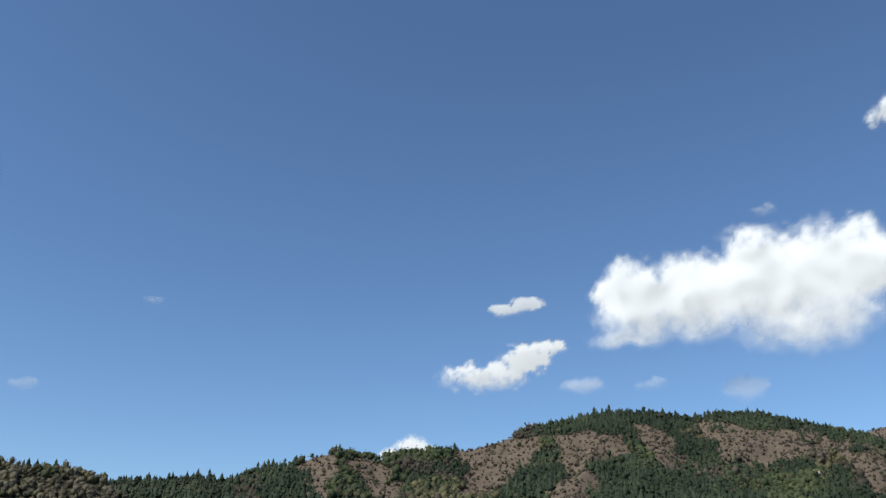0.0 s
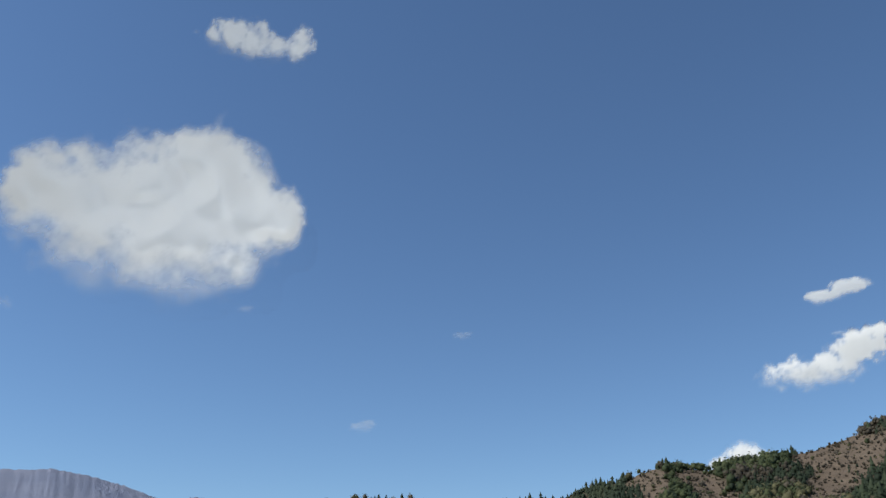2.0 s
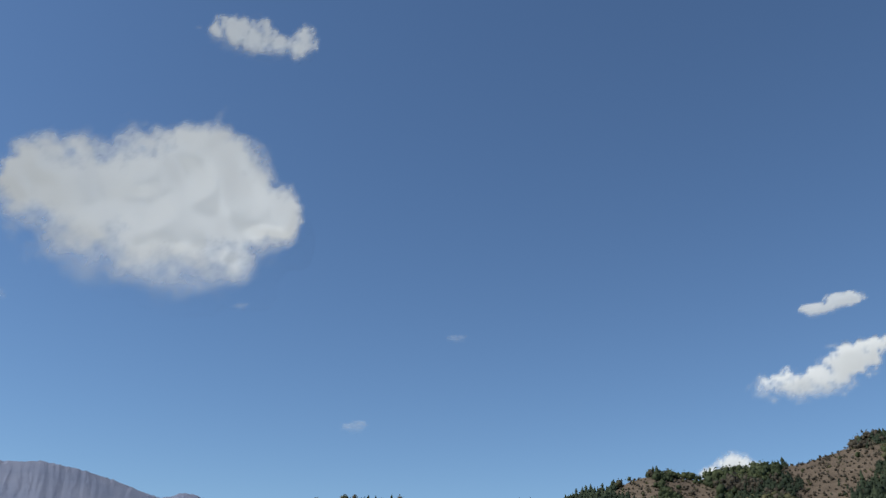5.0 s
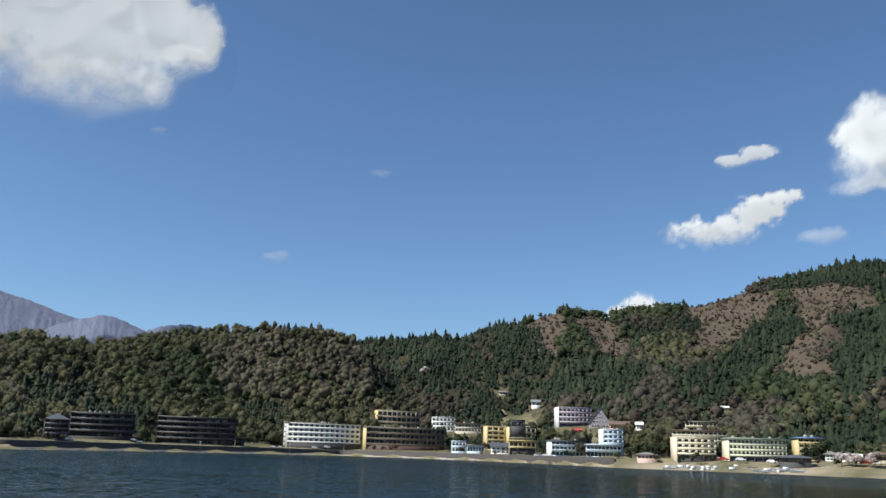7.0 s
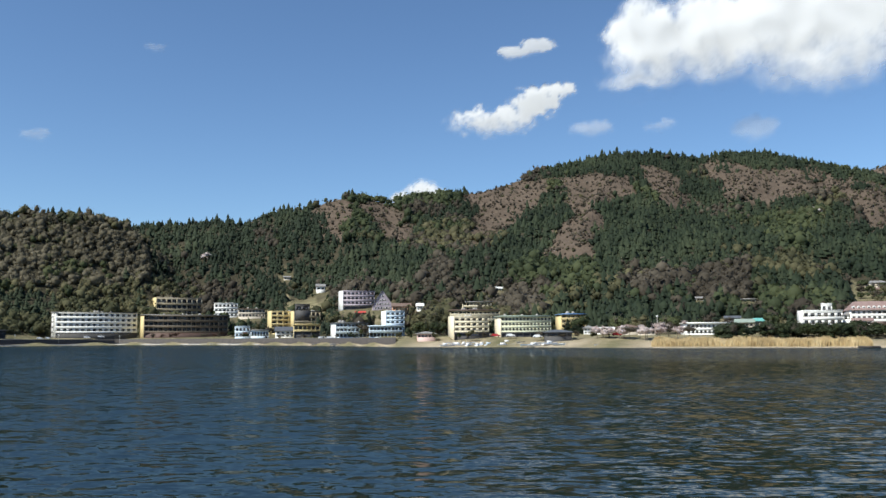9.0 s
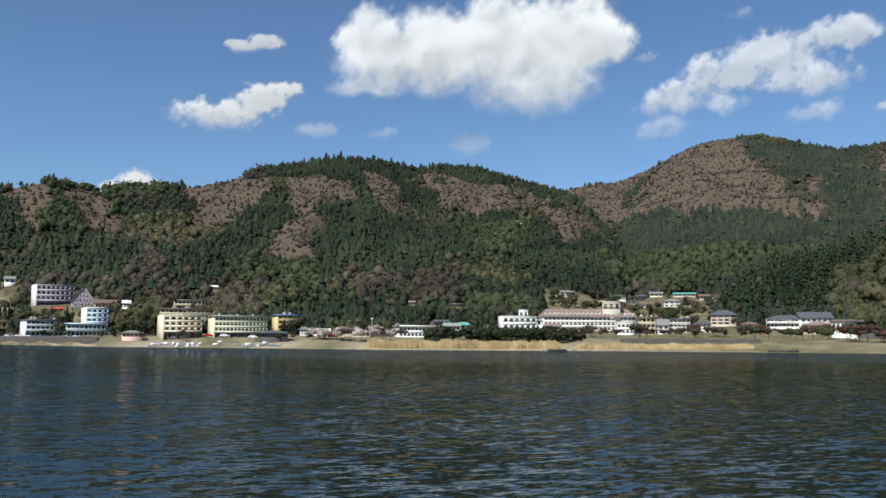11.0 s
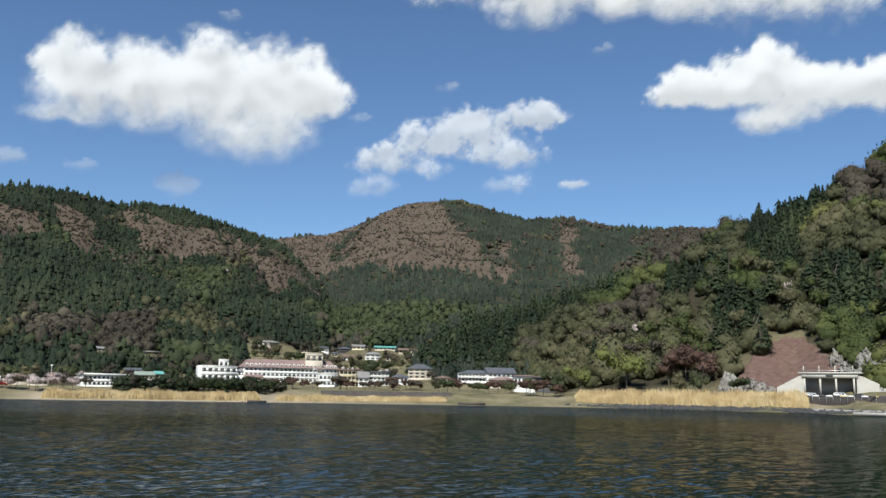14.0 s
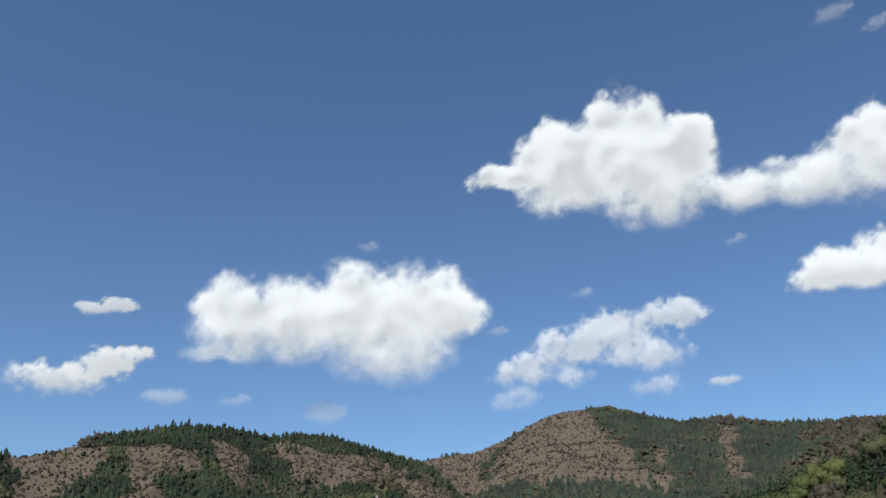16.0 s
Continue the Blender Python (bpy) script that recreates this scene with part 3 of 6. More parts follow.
def roof_mesh(kind, w, d, h, material, over=0.7):
    x0, x1, y0, y1 = -over, w + over, -over, d + over
    if kind == "gable":
        m = (y0 + y1) / 2
        v = [(x0, y0, 0), (x1, y0, 0), (x1, y1, 0), (x0, y1, 0), (x0, m, h), (x1, m, h), (x0, y0, 0.25), (x1, y0, 0.25), (x1, y1, 0.25), (x0, y1, 0.25), (x0, m, h + 0.25), (x1, m, h + 0.25)]
        f = [(6, 7, 11, 10), (8, 9, 10, 11), (0, 1, 7, 6), (2, 3, 9, 8), (0, 6, 10, 9, 3), (1, 2, 8, 11, 7), (0, 3, 2, 1)]
        return solid("roof", v, f, material)
    q = min(d, w) * 0.45 + over
    v = [(x0, y0, 0), (x1, y0, 0), (x1, y1, 0), (x0, y1, 0), (x0, y0, 0.25), (x1, y0, 0.25), (x1, y1, 0.25), (x0, y1, 0.25), (x0 + q, (y0 + y1) / 2, h), (x1 - q, (y0 + y1) / 2, h)]
    f = [(0, 3, 2, 1), (0, 1, 5, 4), (1, 2, 6, 5), (2, 3, 7, 6), (3, 0, 4, 7), (4, 5, 9, 8), (5, 6, 9), (6, 7, 8, 9), (7, 4, 8)]
    return solid("roof", v, f, material)


SITES = []


def set_out(az0, az1, r, z, turn):
    """Front left corner, turn about z and the width of a front between two bearings."""
    a0, a1 = radians(az0), radians(az1)
    p = Vector((r * math.sin(a0), r * math.cos(a0), z))
    mid = (a0 + a1) / 2
    u = Vector((math.cos(mid), -math.sin(mid), 0))
    u.rotate(Euler((0, 0, radians(turn))))
    ray = Vector((math.sin(a1), math.cos(a1), 0))
    w = (p.y * ray.x - p.x * ray.y) / (u.x * ray.y - u.y * ray.x)
    return p, math.atan2(u.y, u.x), w


def hotel(az0, az1, r, z, h, label, floors, bays, depth, wall, roof, roof_m, balcony=False, end=None, base=None, taper=False, perched=False):
    p, rz, w = set_out(az0, az1, r, z, 13 if end else 3)
    SITES.append((az0 - (0.6 if end else 0.25), az1 + 0.3, r - (75 if r - float(table(SHORE, (az0 + az1) / 2)) < 125 else 26), r + depth + 6))
    if not perched:
        TERRACES.append((az0, az1, r, r + depth, z))
    big = floors >= 3 or w > 22
    root = new("hotel" if big else "house")
    root.matrix_world = Matrix.Translation(p) @ Matrix.Rotation(rz, 4, "Z")
    tagged(root, label, "hotel" if big else "house", "lakeside hotels" if big else "lakeside houses")
    skin = 0.9 if balcony else 0.35
    pitched = {"hip": 0.34, "gable": 0.4, "mansard": 0.36}.get(roof, 0.0)
    rh = min(h * pitched, 3.6) if roof != "mansard" else h * 0.36
    wh = h - rh - (0.35 if roof == "eave" else 0)
    cell, bay = wh / floors, w / bays
    ww, hh = bay * (0.74 if balcony else 0.56), cell * (0.66 if balcony else 0.5)
    sill = cell * (0.12 if balcony else 0.3)
    spans = [(0, w, skin, depth, -5, wh)]
    for k in range(floors):
        spans.append((0, w, 0, skin, k * cell - (5 if k == 0 else (cell - sill - hh)), k * cell + sill))
    spans.append((0, w, 0, skin, wh - (cell - sill - hh), wh))
    for k in range(floors):
        for b in range(bays + 1):
            x0, x1 = max(b * bay - (bay - ww) / 2, 0), min(b * bay + (bay - ww) / 2, w)
            spans.append((x0, x1, 0, skin, k * cell + sill, k * cell + sill + hh))
    child("wall", boxes("wall", spans, wall), root)
    fr = 0.09
    frame_me = boxes("window", [(0, ww, 0, 0.08, 0, fr), (0, ww, 0, 0.08, hh - fr, hh), (0, fr, 0, 0.08, fr, hh - fr), (ww - fr, ww, 0, 0.08, fr, hh - fr), (ww / 2 - fr / 2, ww / 2 + fr / 2, 0, 0.08, fr, hh - fr)], M_ROOFGREY)
    pane_me = boxes("pane", [(fr, ww - fr, 0.03, 0.05, fr, hh - fr)], M_GLASS)
    for k in range(floors):
        for b in range(bays):
            win = child("window", frame_me, root, (b * bay + (bay - ww) / 2, skin - 0.1, k * cell + sill))
            child("pane", pane_me, win)
    if balcony:
        rail = boxes("railing", [(0, w, -0.06, 0, 0.95, 1.05), (0, w, -0.04, 0, 0.15, 0.75)] + [(b * bay - 0.05, b * bay + 0.05, -0.06, 0, 0, 1.0) for b in range(bays + 1)], M_TILE if wall is M_BLACK else wall)
        slab = boxes("balcony", [(-0.1, w + 0.1, -1.0, 0, -0.22, 0)] + [(b * bay - 0.09, b * bay + 0.09, -1.0, 0, 0, cell - 0.25) for b in range(0, bays + 1, 1 if bays < 9 else 2)], wall if wall is not M_BLACK else M_DARK)
        for k in range(1, floors):
            bal = child("balcony", slab, root, (0, 0, k * cell + 0.05))
            child("railing", rail, bal, (0, -1.0, 0))
    if end:
        child("end_wall", boxes("end_wall", [(-0.25, 0, -0.1, depth, -5, wh + (0.6 if roof == "flat" else 0))], end), root, label="bright plain end wall")
    if base:
        posts = [(0, w, -0.9, -0.5, cell * 0.86, cell * 1.0), (0, w, -0.3, -0.05, -4, cell * 0.84)] + [(b * bay - 0.12, b * bay + 0.12, -0.9, -0.5, -4, cell * 0.86) for b in range(0, bays + 1, 2)]
        child("ground_floor", boxes("ground_floor", posts, base), root, label="dark recessed ground floor")
    if roof == "flat":
        t = 0.25
        child("roof", boxes("roof", [(0, w, 0, depth, wh, wh + 0.15), (-0.1, w + 0.1, -0.1, t, wh + 0.15, wh + 0.7), (-0.1, w + 0.1, depth - t, depth + 0.1, wh + 0.15, wh + 0.7), (-0.1, t, t, depth - t, wh + 0.15, wh + 0.7), (w - t, w + 0.1, t, depth - t, wh + 0.15, wh + 0.7)], roof_m), root)
    elif roof == "eave":
        child("roof", boxes("roof", [(-0.9, w + 0.9, -1.5 if balcony else -0.8, depth + 0.8, wh, wh + 0.35), (0.4, w - 0.4, 1, depth - 1, wh + 0.35, wh + 0.6)], roof_m), root)
    elif roof == "mansard":
        low = solid("roof", [(-0.8, -1, 0), (w + 0.8, -1, 0), (w + 0.8, depth + 1, 0), (-0.8, depth + 1, 0), (3, depth * 0.3, rh), (w - 3, depth * 0.3, rh), (w - 3, depth * 0.7, rh), (3, depth * 0.7, rh)], [(0, 3, 2, 1), (0, 1, 5, 4), (1, 2, 6, 5), (2, 3, 7, 6), (3, 0, 4, 7), (4, 5, 6, 7)], roof_m)
        child("roof", low, root, (0, 0, wh))
        dm = solid("dormer", [(0, 0, 0), (1.3, 0, 0), (1.3, 2.6, 0), (0, 2.6, 0), (0, 0, 1.1), (1.3, 0, 1.1), (1.3, 2.6, 1.1), (0, 2.6, 1.1), (0.65, 0, 1.6), (0.65, 2.6, 1.6)], [(0, 1, 5, 8, 4), (1, 2, 6, 5), (2, 3, 7, 9, 6), (3, 0, 4, 7), (4, 8, 9, 7), (8, 5, 6, 9), (0, 3, 2, 1)], M_WHITE)
        gl = boxes("pane", [(0.25, 1.05, -0.03, 0, 0.2, 1.0)], M_GLASS)
        for b in range(0, bays, 1):
            q = child("dormer", dm, root, ((b + 0.5) * bay - 0.6, 0.2, wh + 0.5), "white gabled dormer")
            child("pane", gl, q)
    else:
        child("roof", roof_mesh(roof, w, depth, rh, roof_m), root, (0, 0, wh))
        if roof == "gable":
            child("gable_wall", solid("gable_wall", [(0, 0, 0), (0, depth, 0), (0, depth / 2, rh * 0.86), (w, 0, 0), (w, depth, 0), (w, depth / 2, rh * 0.86)], [(0, 1, 2), (3, 5, 4), (0, 2, 5, 3), (1, 4, 5, 2), (0, 3, 4, 1)], wall), root, (0, 0, wh))
    if big and roof in ("flat", "eave"):
        rnd = random.Random(int(r * 7 + w * 3))
        for _ in range(2 + bays // 6):
            x, q = rnd.uniform(0.1, 0.85) * w, rnd.uniform(0.8, 2.0)
            child("roof_unit", boxes("roof_unit", [(0, q, 0, q, 0, q * 0.6), (q * 0.2, q * 0.8, q * 0.2, q * 0.8, q * 0.6, q * 0.8)], M_CONCRETE), root, (x, depth * rnd.uniform(0.2, 0.5), wh + (0.6 if roof == "eave" else 0.15)))
    if taper:
        rail = boxes("stair", [(0, 1.6, 0, 0.12, k * cell, k * cell + 1.0) for k in range(floors)] + [(0, 0.12, 0, 1.6, 0, wh + 1), (1.5, 1.62, 0, 1.6, -4, wh + 1)], M_ROOFGREY)
        child("fire_stair", rail, root, (-2.6, 3, 0), "grey outside fire stair")
    return root


def gabled(az0, az1, r, z, h, label, wall, roof_m):
    """A tall front under one steep gable, with windows in rows."""
    p, rz, w = set_out(az0, az1, r, z, 3)
    SITES.append((az0 - 0.2, az1 + 0.3, r - 75, r + 26))
    TERRACES.append((az0, az1, r, r + 16, z))
    root = new("hotel")
    root.matrix_world = Matrix.Translation(p) @ Matrix.Rotation(rz, 4, "Z")
    tagged(root, label, "hotel", "lakeside hotels")
    e, d = h * 0.3, 16
    child("wall", solid("wall", [(0, 0, -5), (w, 0, -5), (w, d, -5), (0, d, -5), (0, 0, e), (w, 0, e), (w, d, e), (0, d, e), (w / 2, 0, h - 0.4), (w / 2, d, h - 0.4)], [(0, 1, 5, 8, 4), (1, 2, 6, 5), (2, 3, 7, 9, 6), (3, 0, 4, 7), (4, 8, 9, 7), (8, 5, 6, 9)], wall), root)
    for s in (-1, 1):
        x = w / 2 + s * (w / 2 + 0.7)
        child("roof", solid("roof", [(w / 2, -0.6, h), (x, -0.6, e - 0.8), (x, d + 0.6, e - 0.8), (w / 2, d + 0.6, h), (w / 2, -0.6, h - 0.4), (x, -0.6, e - 1.2), (x, d + 0.6, e - 1.2), (w / 2, d + 0.6, h - 0.4)], [(0, 1, 2, 3), (7, 6, 5, 4), (0, 4, 5, 1), (1, 5, 6, 2), (2, 6, 7, 3), (3, 7, 4, 0)], roof_m), root)
    fm = boxes("window", [(0, 1.3, -0.1, 0, 0, 0.1), (0, 1.3, -0.1, 0, 1.3, 1.4), (0, 0.1, -0.1, 0, 0.1, 1.3), (1.2, 1.3, -0.1, 0, 0.1, 1.3)], M_WHITE)
    pm = boxes("pane", [(0.1, 1.2, -0.05, -0.02, 0.1, 1.3)], M_GLASS)
    for k, n in enumerate((6, 5, 3, 1)):
        for b in range(n):
            q = child("window", fm, root, (w / 2 + (b - (n - 1) / 2) * w / 7 - 0.65, -0.02, 0.8 + k * h * 0.2))
            child("pane", pm, q)
    return root


hotel(-40.15, -38.85, 543, 5.8, 14.5, "dark timber lakeside pavilion with tiled roof", 4, 3, 14, M_BLACK, "hip", M_TILE, balcony=True)
hotel(-38.76, -35.06, 590, 7.9, 15.0, "long black timber hotel with balcony rails", 4, 12, 16, M_BLACK, "eave", M_TILE, balcony=True)
hotel(-33.71, -28.90, 664, 5.6, 19.4, "black timber hotel with framed balconies and low roof", 5, 10, 16, M_BLACK, "eave", M_TILE, balcony=True)
hotel(-25.59, -20.90, 709, 5.8, 19.5, "long white concrete hotel with rows of windows", 5, 14, 16, M_WHITE, "eave", M_ROOFGREY, end=M_WHITE, base=M_DARK, taper=True)
hotel(-20.49, -15.34, 708, 5.5, 18.2, "long umber hotel with dark balconies and yellow end", 4, 18, 18, M_UMBER, "eave", M_ROOFGREY, balcony=True, end=M_YELLOW, base=M_RUST)
hotel(-19.79, -16.97, 825, 26.6, 15.7, "tan terraced hotel block on the slope", 3, 9, 16, M_TAN, "flat", M_TAN, balcony=True, end=M_YELLOW)
hotel(-16.19, -14.69, 788, 23.7, 12.2, "small white flat-roofed block", 3, 6, 12, M_WHITE, "flat", M_WHITE)
hotel(-14.65, -12.95, 756, 22.5, 7.8, "low beige house with flat eaves", 2, 8, 10, M_BEIGE, "eave", M_ROOFBROWN)
hotel(-14.84, -13.91, 633, 4.8, 8.1, "pale blue two-storey house", 2, 4, 9, M_PALEBLUE, "flat", M_PALEBLUE)
hotel(-13.83, -12.71, 613, 4.7, 5.9, "low white and pale blue shop", 1, 6, 9, M_PALEBLUE, "eave", M_ROOFGREY)
hotel(-12.53, -11.03, 661, 8.6, 16.3, "yellow hotel with black balconies", 5, 4, 14, M_YELLOW, "flat", M_YELLOW, balcony=True, end=M_YELLOW)
hotel(-11.07, -9.37, 652, 12.7, 11.9, "yellow hotel wing with white railings", 3, 6, 14, M_TAN, "flat", M_DARK, balcony=True, end=M_YELLOW)
hotel(-11.06, -9.36, 554, 4.9, 8.7, "yellow hotel front with dark ground floor", 2, 6, 12, M_YELLOW, "eave", M_YELLOW, balcony=True, base=M_DARK)
hotel(-10.97, -10.05, 570, 21.3, 5.2, "dark boxed lift house on a roof", 1, 2, 8, M_DARK, "flat", M_DARK, perched=True)
hotel(-12.24, -10.99, 584, 5.0, 7.2, "white house with dark tiled roof", 2, 4, 9, M_WHITE, "gable", M_TILE)
hotel(-7.84, -5.73, 641, 25.5, 14.0, "lavender hotel with rows of windows", 4, 8, 16, M_LAVENDER, "flat", M_LAVENDER, end=M_WHITE, base=M_DARK)
gabled(-5.84, -4.55, 615, 24.6, 14.3, "lavender gable end with steep roof", M_LAVENDER, M_TILE)
hotel(-6.97, -6.37, 620, 20.7, 3.3, "small house with bright red roof", 1, 3, 8, M_BEIGE, "gable", M_RED)
hotel(-8.31, -6.25, 509, 4.8, 8.7, "white and blue three-storey hotel with dark roof", 3, 8, 14, M_PALEBLUE, "eave", M_TILE, balcony=True, end=M_WHITE)
hotel(-6.06, -3.87, 464, 4.6, 6.5, "low pale blue hotel front", 2, 9, 14, M_PALEBLUE, "eave", M_PALEBLUE, balcony=True)
hotel(-4.97, -3.72, 472, 7.0, 11.8, "pale blue hotel tower with arched top", 5, 4, 12, M_PALEBLUE, "flat", M_PALEBLUE, end=M_WHITE)
hotel(-4.52, -3.30, 599, 22.9, 6.0, "low orange house with brown roof", 1, 6, 10, M_ORANGE, "gable", M_ROOFBROWN)
hotel(-2.88, -2.46, 588, 23.2, 5.1, "small white gabled house among trees", 2, 2, 8, M_WHITE, "gable", M_WHITE)
hotel(-3.00, -2.35, 566, 18.4, 3.4, "small cream house under the trees", 1, 4, 8, M_BEIGE, "eave", M_ROOFBROWN)
hotel(-2.85, -1.67, 418, 3.9, 3.6, "pink lakeside kiosk with grey roof", 1, 5, 8, M_PINK, "hip", M_ROOFGREY)
hotel(-0.64, 2.66, 485, 6.3, 13.8, "cream hotel with brown roof terrace", 5, 12, 14, M_CREAM, "eave", M_ROOFBROWN, balcony=True)
hotel(-0.38, 1.97, 418, 4.6, 9.7, "cream hotel front with square windows", 4, 6, 14, M_CREAM, "flat", M_CREAM, end=M_CREAM, base=M_DARK)
hotel(0.20, 2.11, 570, 22.1, 6.4, "cream upper hotel block on the slope", 2, 8, 12, M_CREAM, "eave", M_ROOFGREY, balcony=True)
hotel(2.77, 6.11, 401, 4.4, 10.0, "long pale green and cream hotel", 4, 14, 15, M_CREAMGREEN, "eave", M_ROOFGREEN, end=M_CREAM, base=M_DARK)
hotel(6.79, 8.35, 450, 5.9, 10.6, "yellow hotel with blue roof and balconies", 4, 5, 14, M_YELLOW, "eave", M_BLUE, balcony=True, end=M_YELLOW)
hotel(5.67, 7.46, 383, 3.9, 3.8, "low dark tiled lakeside house", 1, 8, 9, M_DARK, "hip", M_TILE)
hotel(8.28, 8.87, 402, 5.6, 4.2, "small white shop with grey roof", 2, 3, 8, M_WHITE, "hip", M_ROOFGREY)
hotel(9.05, 9.56, 399, 5.6, 3.1, "small white gabled cottage by the shore", 1, 2, 8, M_WHITE, "gable", M_WHITE)
hotel(9.64, 10.19, 397, 5.6, 3.1, "small white gabled cottage by the shore", 1, 2, 8, M_WHITE, "gable", M_WHITE)
hotel(10.44, 11.78, 390, 5.5, 4.5, "brown tiled house with white eaves", 1, 6, 9, M_BEIGE, "hip", M_ROOFBROWN)
hotel(14.85, 17.38, 375, 4.9, 5.2, "low white lakeside building with flat roof", 2, 10, 12, M_WHITE, "eave", M_WHITE, end=M_WHITE)
hotel(17.86, 18.92, 441, 8.5, 4.2, "small house with pale green roof", 1, 4, 8, M_BEIGE, "gable", M_ROOFGREEN)
hotel(18.99, 20.28, 448, 9.5, 3.7, "low beige house with teal roof", 1, 4, 8, M_BEIGE, "gable", M_TEAL)
hotel(21.81, 24.05, 448, 9.1, 7.0, "white flat-roofed villa with windows", 2, 6, 12, M_WHITE, "flat", M_WHITE, end=M_WHITE)
hotel(22.89, 23.48, 456, 15.7, 3.9, "white stair tower on the villa roof", 1, 2, 6, M_WHITE, "flat", M_WHITE, perched=True)
hotel(24.08, 24.60, 461, 11.4, 4.8, "small white house with grey roof", 1, 2, 8, M_WHITE, "hip", M_ROOFGREY)
hotel(24.53, 30.55, 459, 9.0, 12.2, "large white lake hotel with grey-red mansard roof", 3, 22, 18, M_WHITE, "mansard", M_ROOFRED, end=M_WHITE)
hotel(28.41, 29.55, 467, 19.6, 5.0, "white lift block on the hotel roof", 1, 3, 6, M_BEIGE, "flat", M_BEIGE, perched=True)
hotel(29.34, 30.40, 457, 7.3, 6.0, "white hotel annex with dark openings", 2, 4, 10, M_WHITE, "flat", M_WHITE)
hotel(24.61, 25.65, 451, 9.2, 3.5, "red-brown gabled lodge with white pediment", 1, 3, 8, M_WHITE, "gable", M_ROOFRED)
hotel(30.40, 32.03, 476, 7.5, 9.4, "cream guest house with brown roof", 3, 6, 10, M_CREAM, "eave", M_ROOFRED, balcony=True)
hotel(31.95, 32.63, 469, 7.4, 8.3, "tall white house with blank end", 2, 2, 10, M_WHITE, "gable", M_ROOFGREY)
hotel(32.67, 33.96, 475, 8.5, 7.5, "white guest house with grey tiled roof", 3, 5, 10, M_WHITE, "eave", M_TILE, balcony=True)
hotel(34.15, 35.25, 480, 9.5, 5.7, "white house with layered dark tiled roofs", 2, 4, 9, M_WHITE, "hip", M_TILE)
hotel(35.25, 36.81, 505, 13.1, 8.7, "tall beige house with dark hipped roof", 3, 4, 10, M_BEIGE, "hip", M_TILE)
hotel(38.58, 40.90, 470, 11.6, 6.2, "white inn with grey tiled gabled roof", 2, 10, 13, M_WHITE, "hip", M_TILE, balcony=True)
hotel(40.60, 42.39, 467, 11.2, 7.9, "white inn wing with gabled roof", 2, 6, 14, M_WHITE, "gable", M_TILE, end=M_WHITE)
hotel(40.71, 42.38, 451, 8.6, 5.3, "open pavilion with red-brown roof", 1, 5, 9, M_BEIGE, "hip", M_ROOFRED)
hotel(42.31, 43.78, 415, 7.2, 6.5, "low white restaurant with brown roof", 1, 6, 10, M_WHITE, "eave", M_ROOFRED)
hotel(43.71, 45.09, 412, 7.2, 5.9, "dark glazed lakeside house with tiled roof", 2, 6, 10, M_DARK, "eave", M_TILE)
hotel(25.31, 26.59, 648, 37.0, 5.1, "small grey house on a straw bank", 1, 4, 8, M_BEIGE, "hip", M_ROOFGREY)
hotel(27.50, 28.11, 641, 28.8, 3.8, "small white house up the slope", 1, 3, 8, M_WHITE, "gable", M_ROOFGREY)
hotel(29.01, 29.92, 687, 36.1, 4.6, "white house with dark roof on the slope", 2, 3, 8, M_WHITE, "hip", M_TILE)
hotel(30.53, 31.37, 704, 36.1, 5.6, "dark timber house on the slope", 2, 3, 8, M_DARK, "hip", M_TILE)
hotel(32.97, 34.34, 700, 39.3, 3.3, "long house with teal roof", 1, 5, 8, M_BEIGE, "gable", M_TEAL)
hotel(32.36, 33.35, 679, 30.1, 6.8, "white house among village gardens", 2, 3, 8, M_WHITE, "hip", M_ROOFGREY)
hotel(-9.62, -9.05, 782, 47.8, 6.2, "white hut on the wooded slope", 1, 2, 7, M_WHITE, "gable", M_ROOFGREY)
hotel(-11.78, -11.34, 877, 64.5, 3.5, "small grey hut in the woods", 1, 2, 6, M_BEIGE, "gable", M_ROOFGREY)
hotel(2.39, 2.84, 615, 37.7, 3.3, "small white hut in the woods", 1, 2, 6, M_WHITE, "gable", M_WHITE)
hotel(15.49, 15.97, 525, 25.2, 2.7, "small white hut in the woods", 1, 2, 6, M_WHITE, "gable", M_ROOFGREY)
hotel(18.30, 19.09, 523, 24.1, 2.0, "long shed in the woods", 1, 4, 6, M_BEIGE, "eave", M_ROOFGREY)
hotel(25.92, 26.59, 636, 33.1, 3.4, "small brown-roofed house in the village", 1, 3, 7, M_BEIGE, "gable", M_ROOFBROWN)
hotel(28.10, 28.71, 662, 34.0, 3.1, "small pale house with brown roof", 1, 3, 7, M_BEIGE, "hip", M_ROOFBROWN)
hotel(31.48, 32.28, 706, 39.5, 4.2, "low cream house in the village", 1, 3, 7, M_CREAM, "gable", M_ROOFGREY)
hotel(30.08, 30.53, 689, 32.6, 4.1, "small grey house in the village", 1, 2, 7, M_BEIGE, "hip", M_TILE)
hotel(30.91, 31.60, 682, 29.7, 4.5, "small white house with brown roof", 1, 3, 7, M_WHITE, "gable", M_ROOFBROWN)
hotel(34.57, 35.18, 689, 36.4, 4.1, "small tan house in the village", 1, 2, 7, M_TAN, "gable", M_ROOFBROWN)
hotel(33.73, 34.42, 672, 29.4, 4.0, "low beige house by village gardens", 1, 3, 7, M_BEIGE, "hip", M_ROOFGREY)
hotel(35.41, 36.02, 677, 34.1, 4.9, "pale terrace house by the wood edge", 1, 3, 7, M_BEIGE, "eave", M_ROOFBROWN)
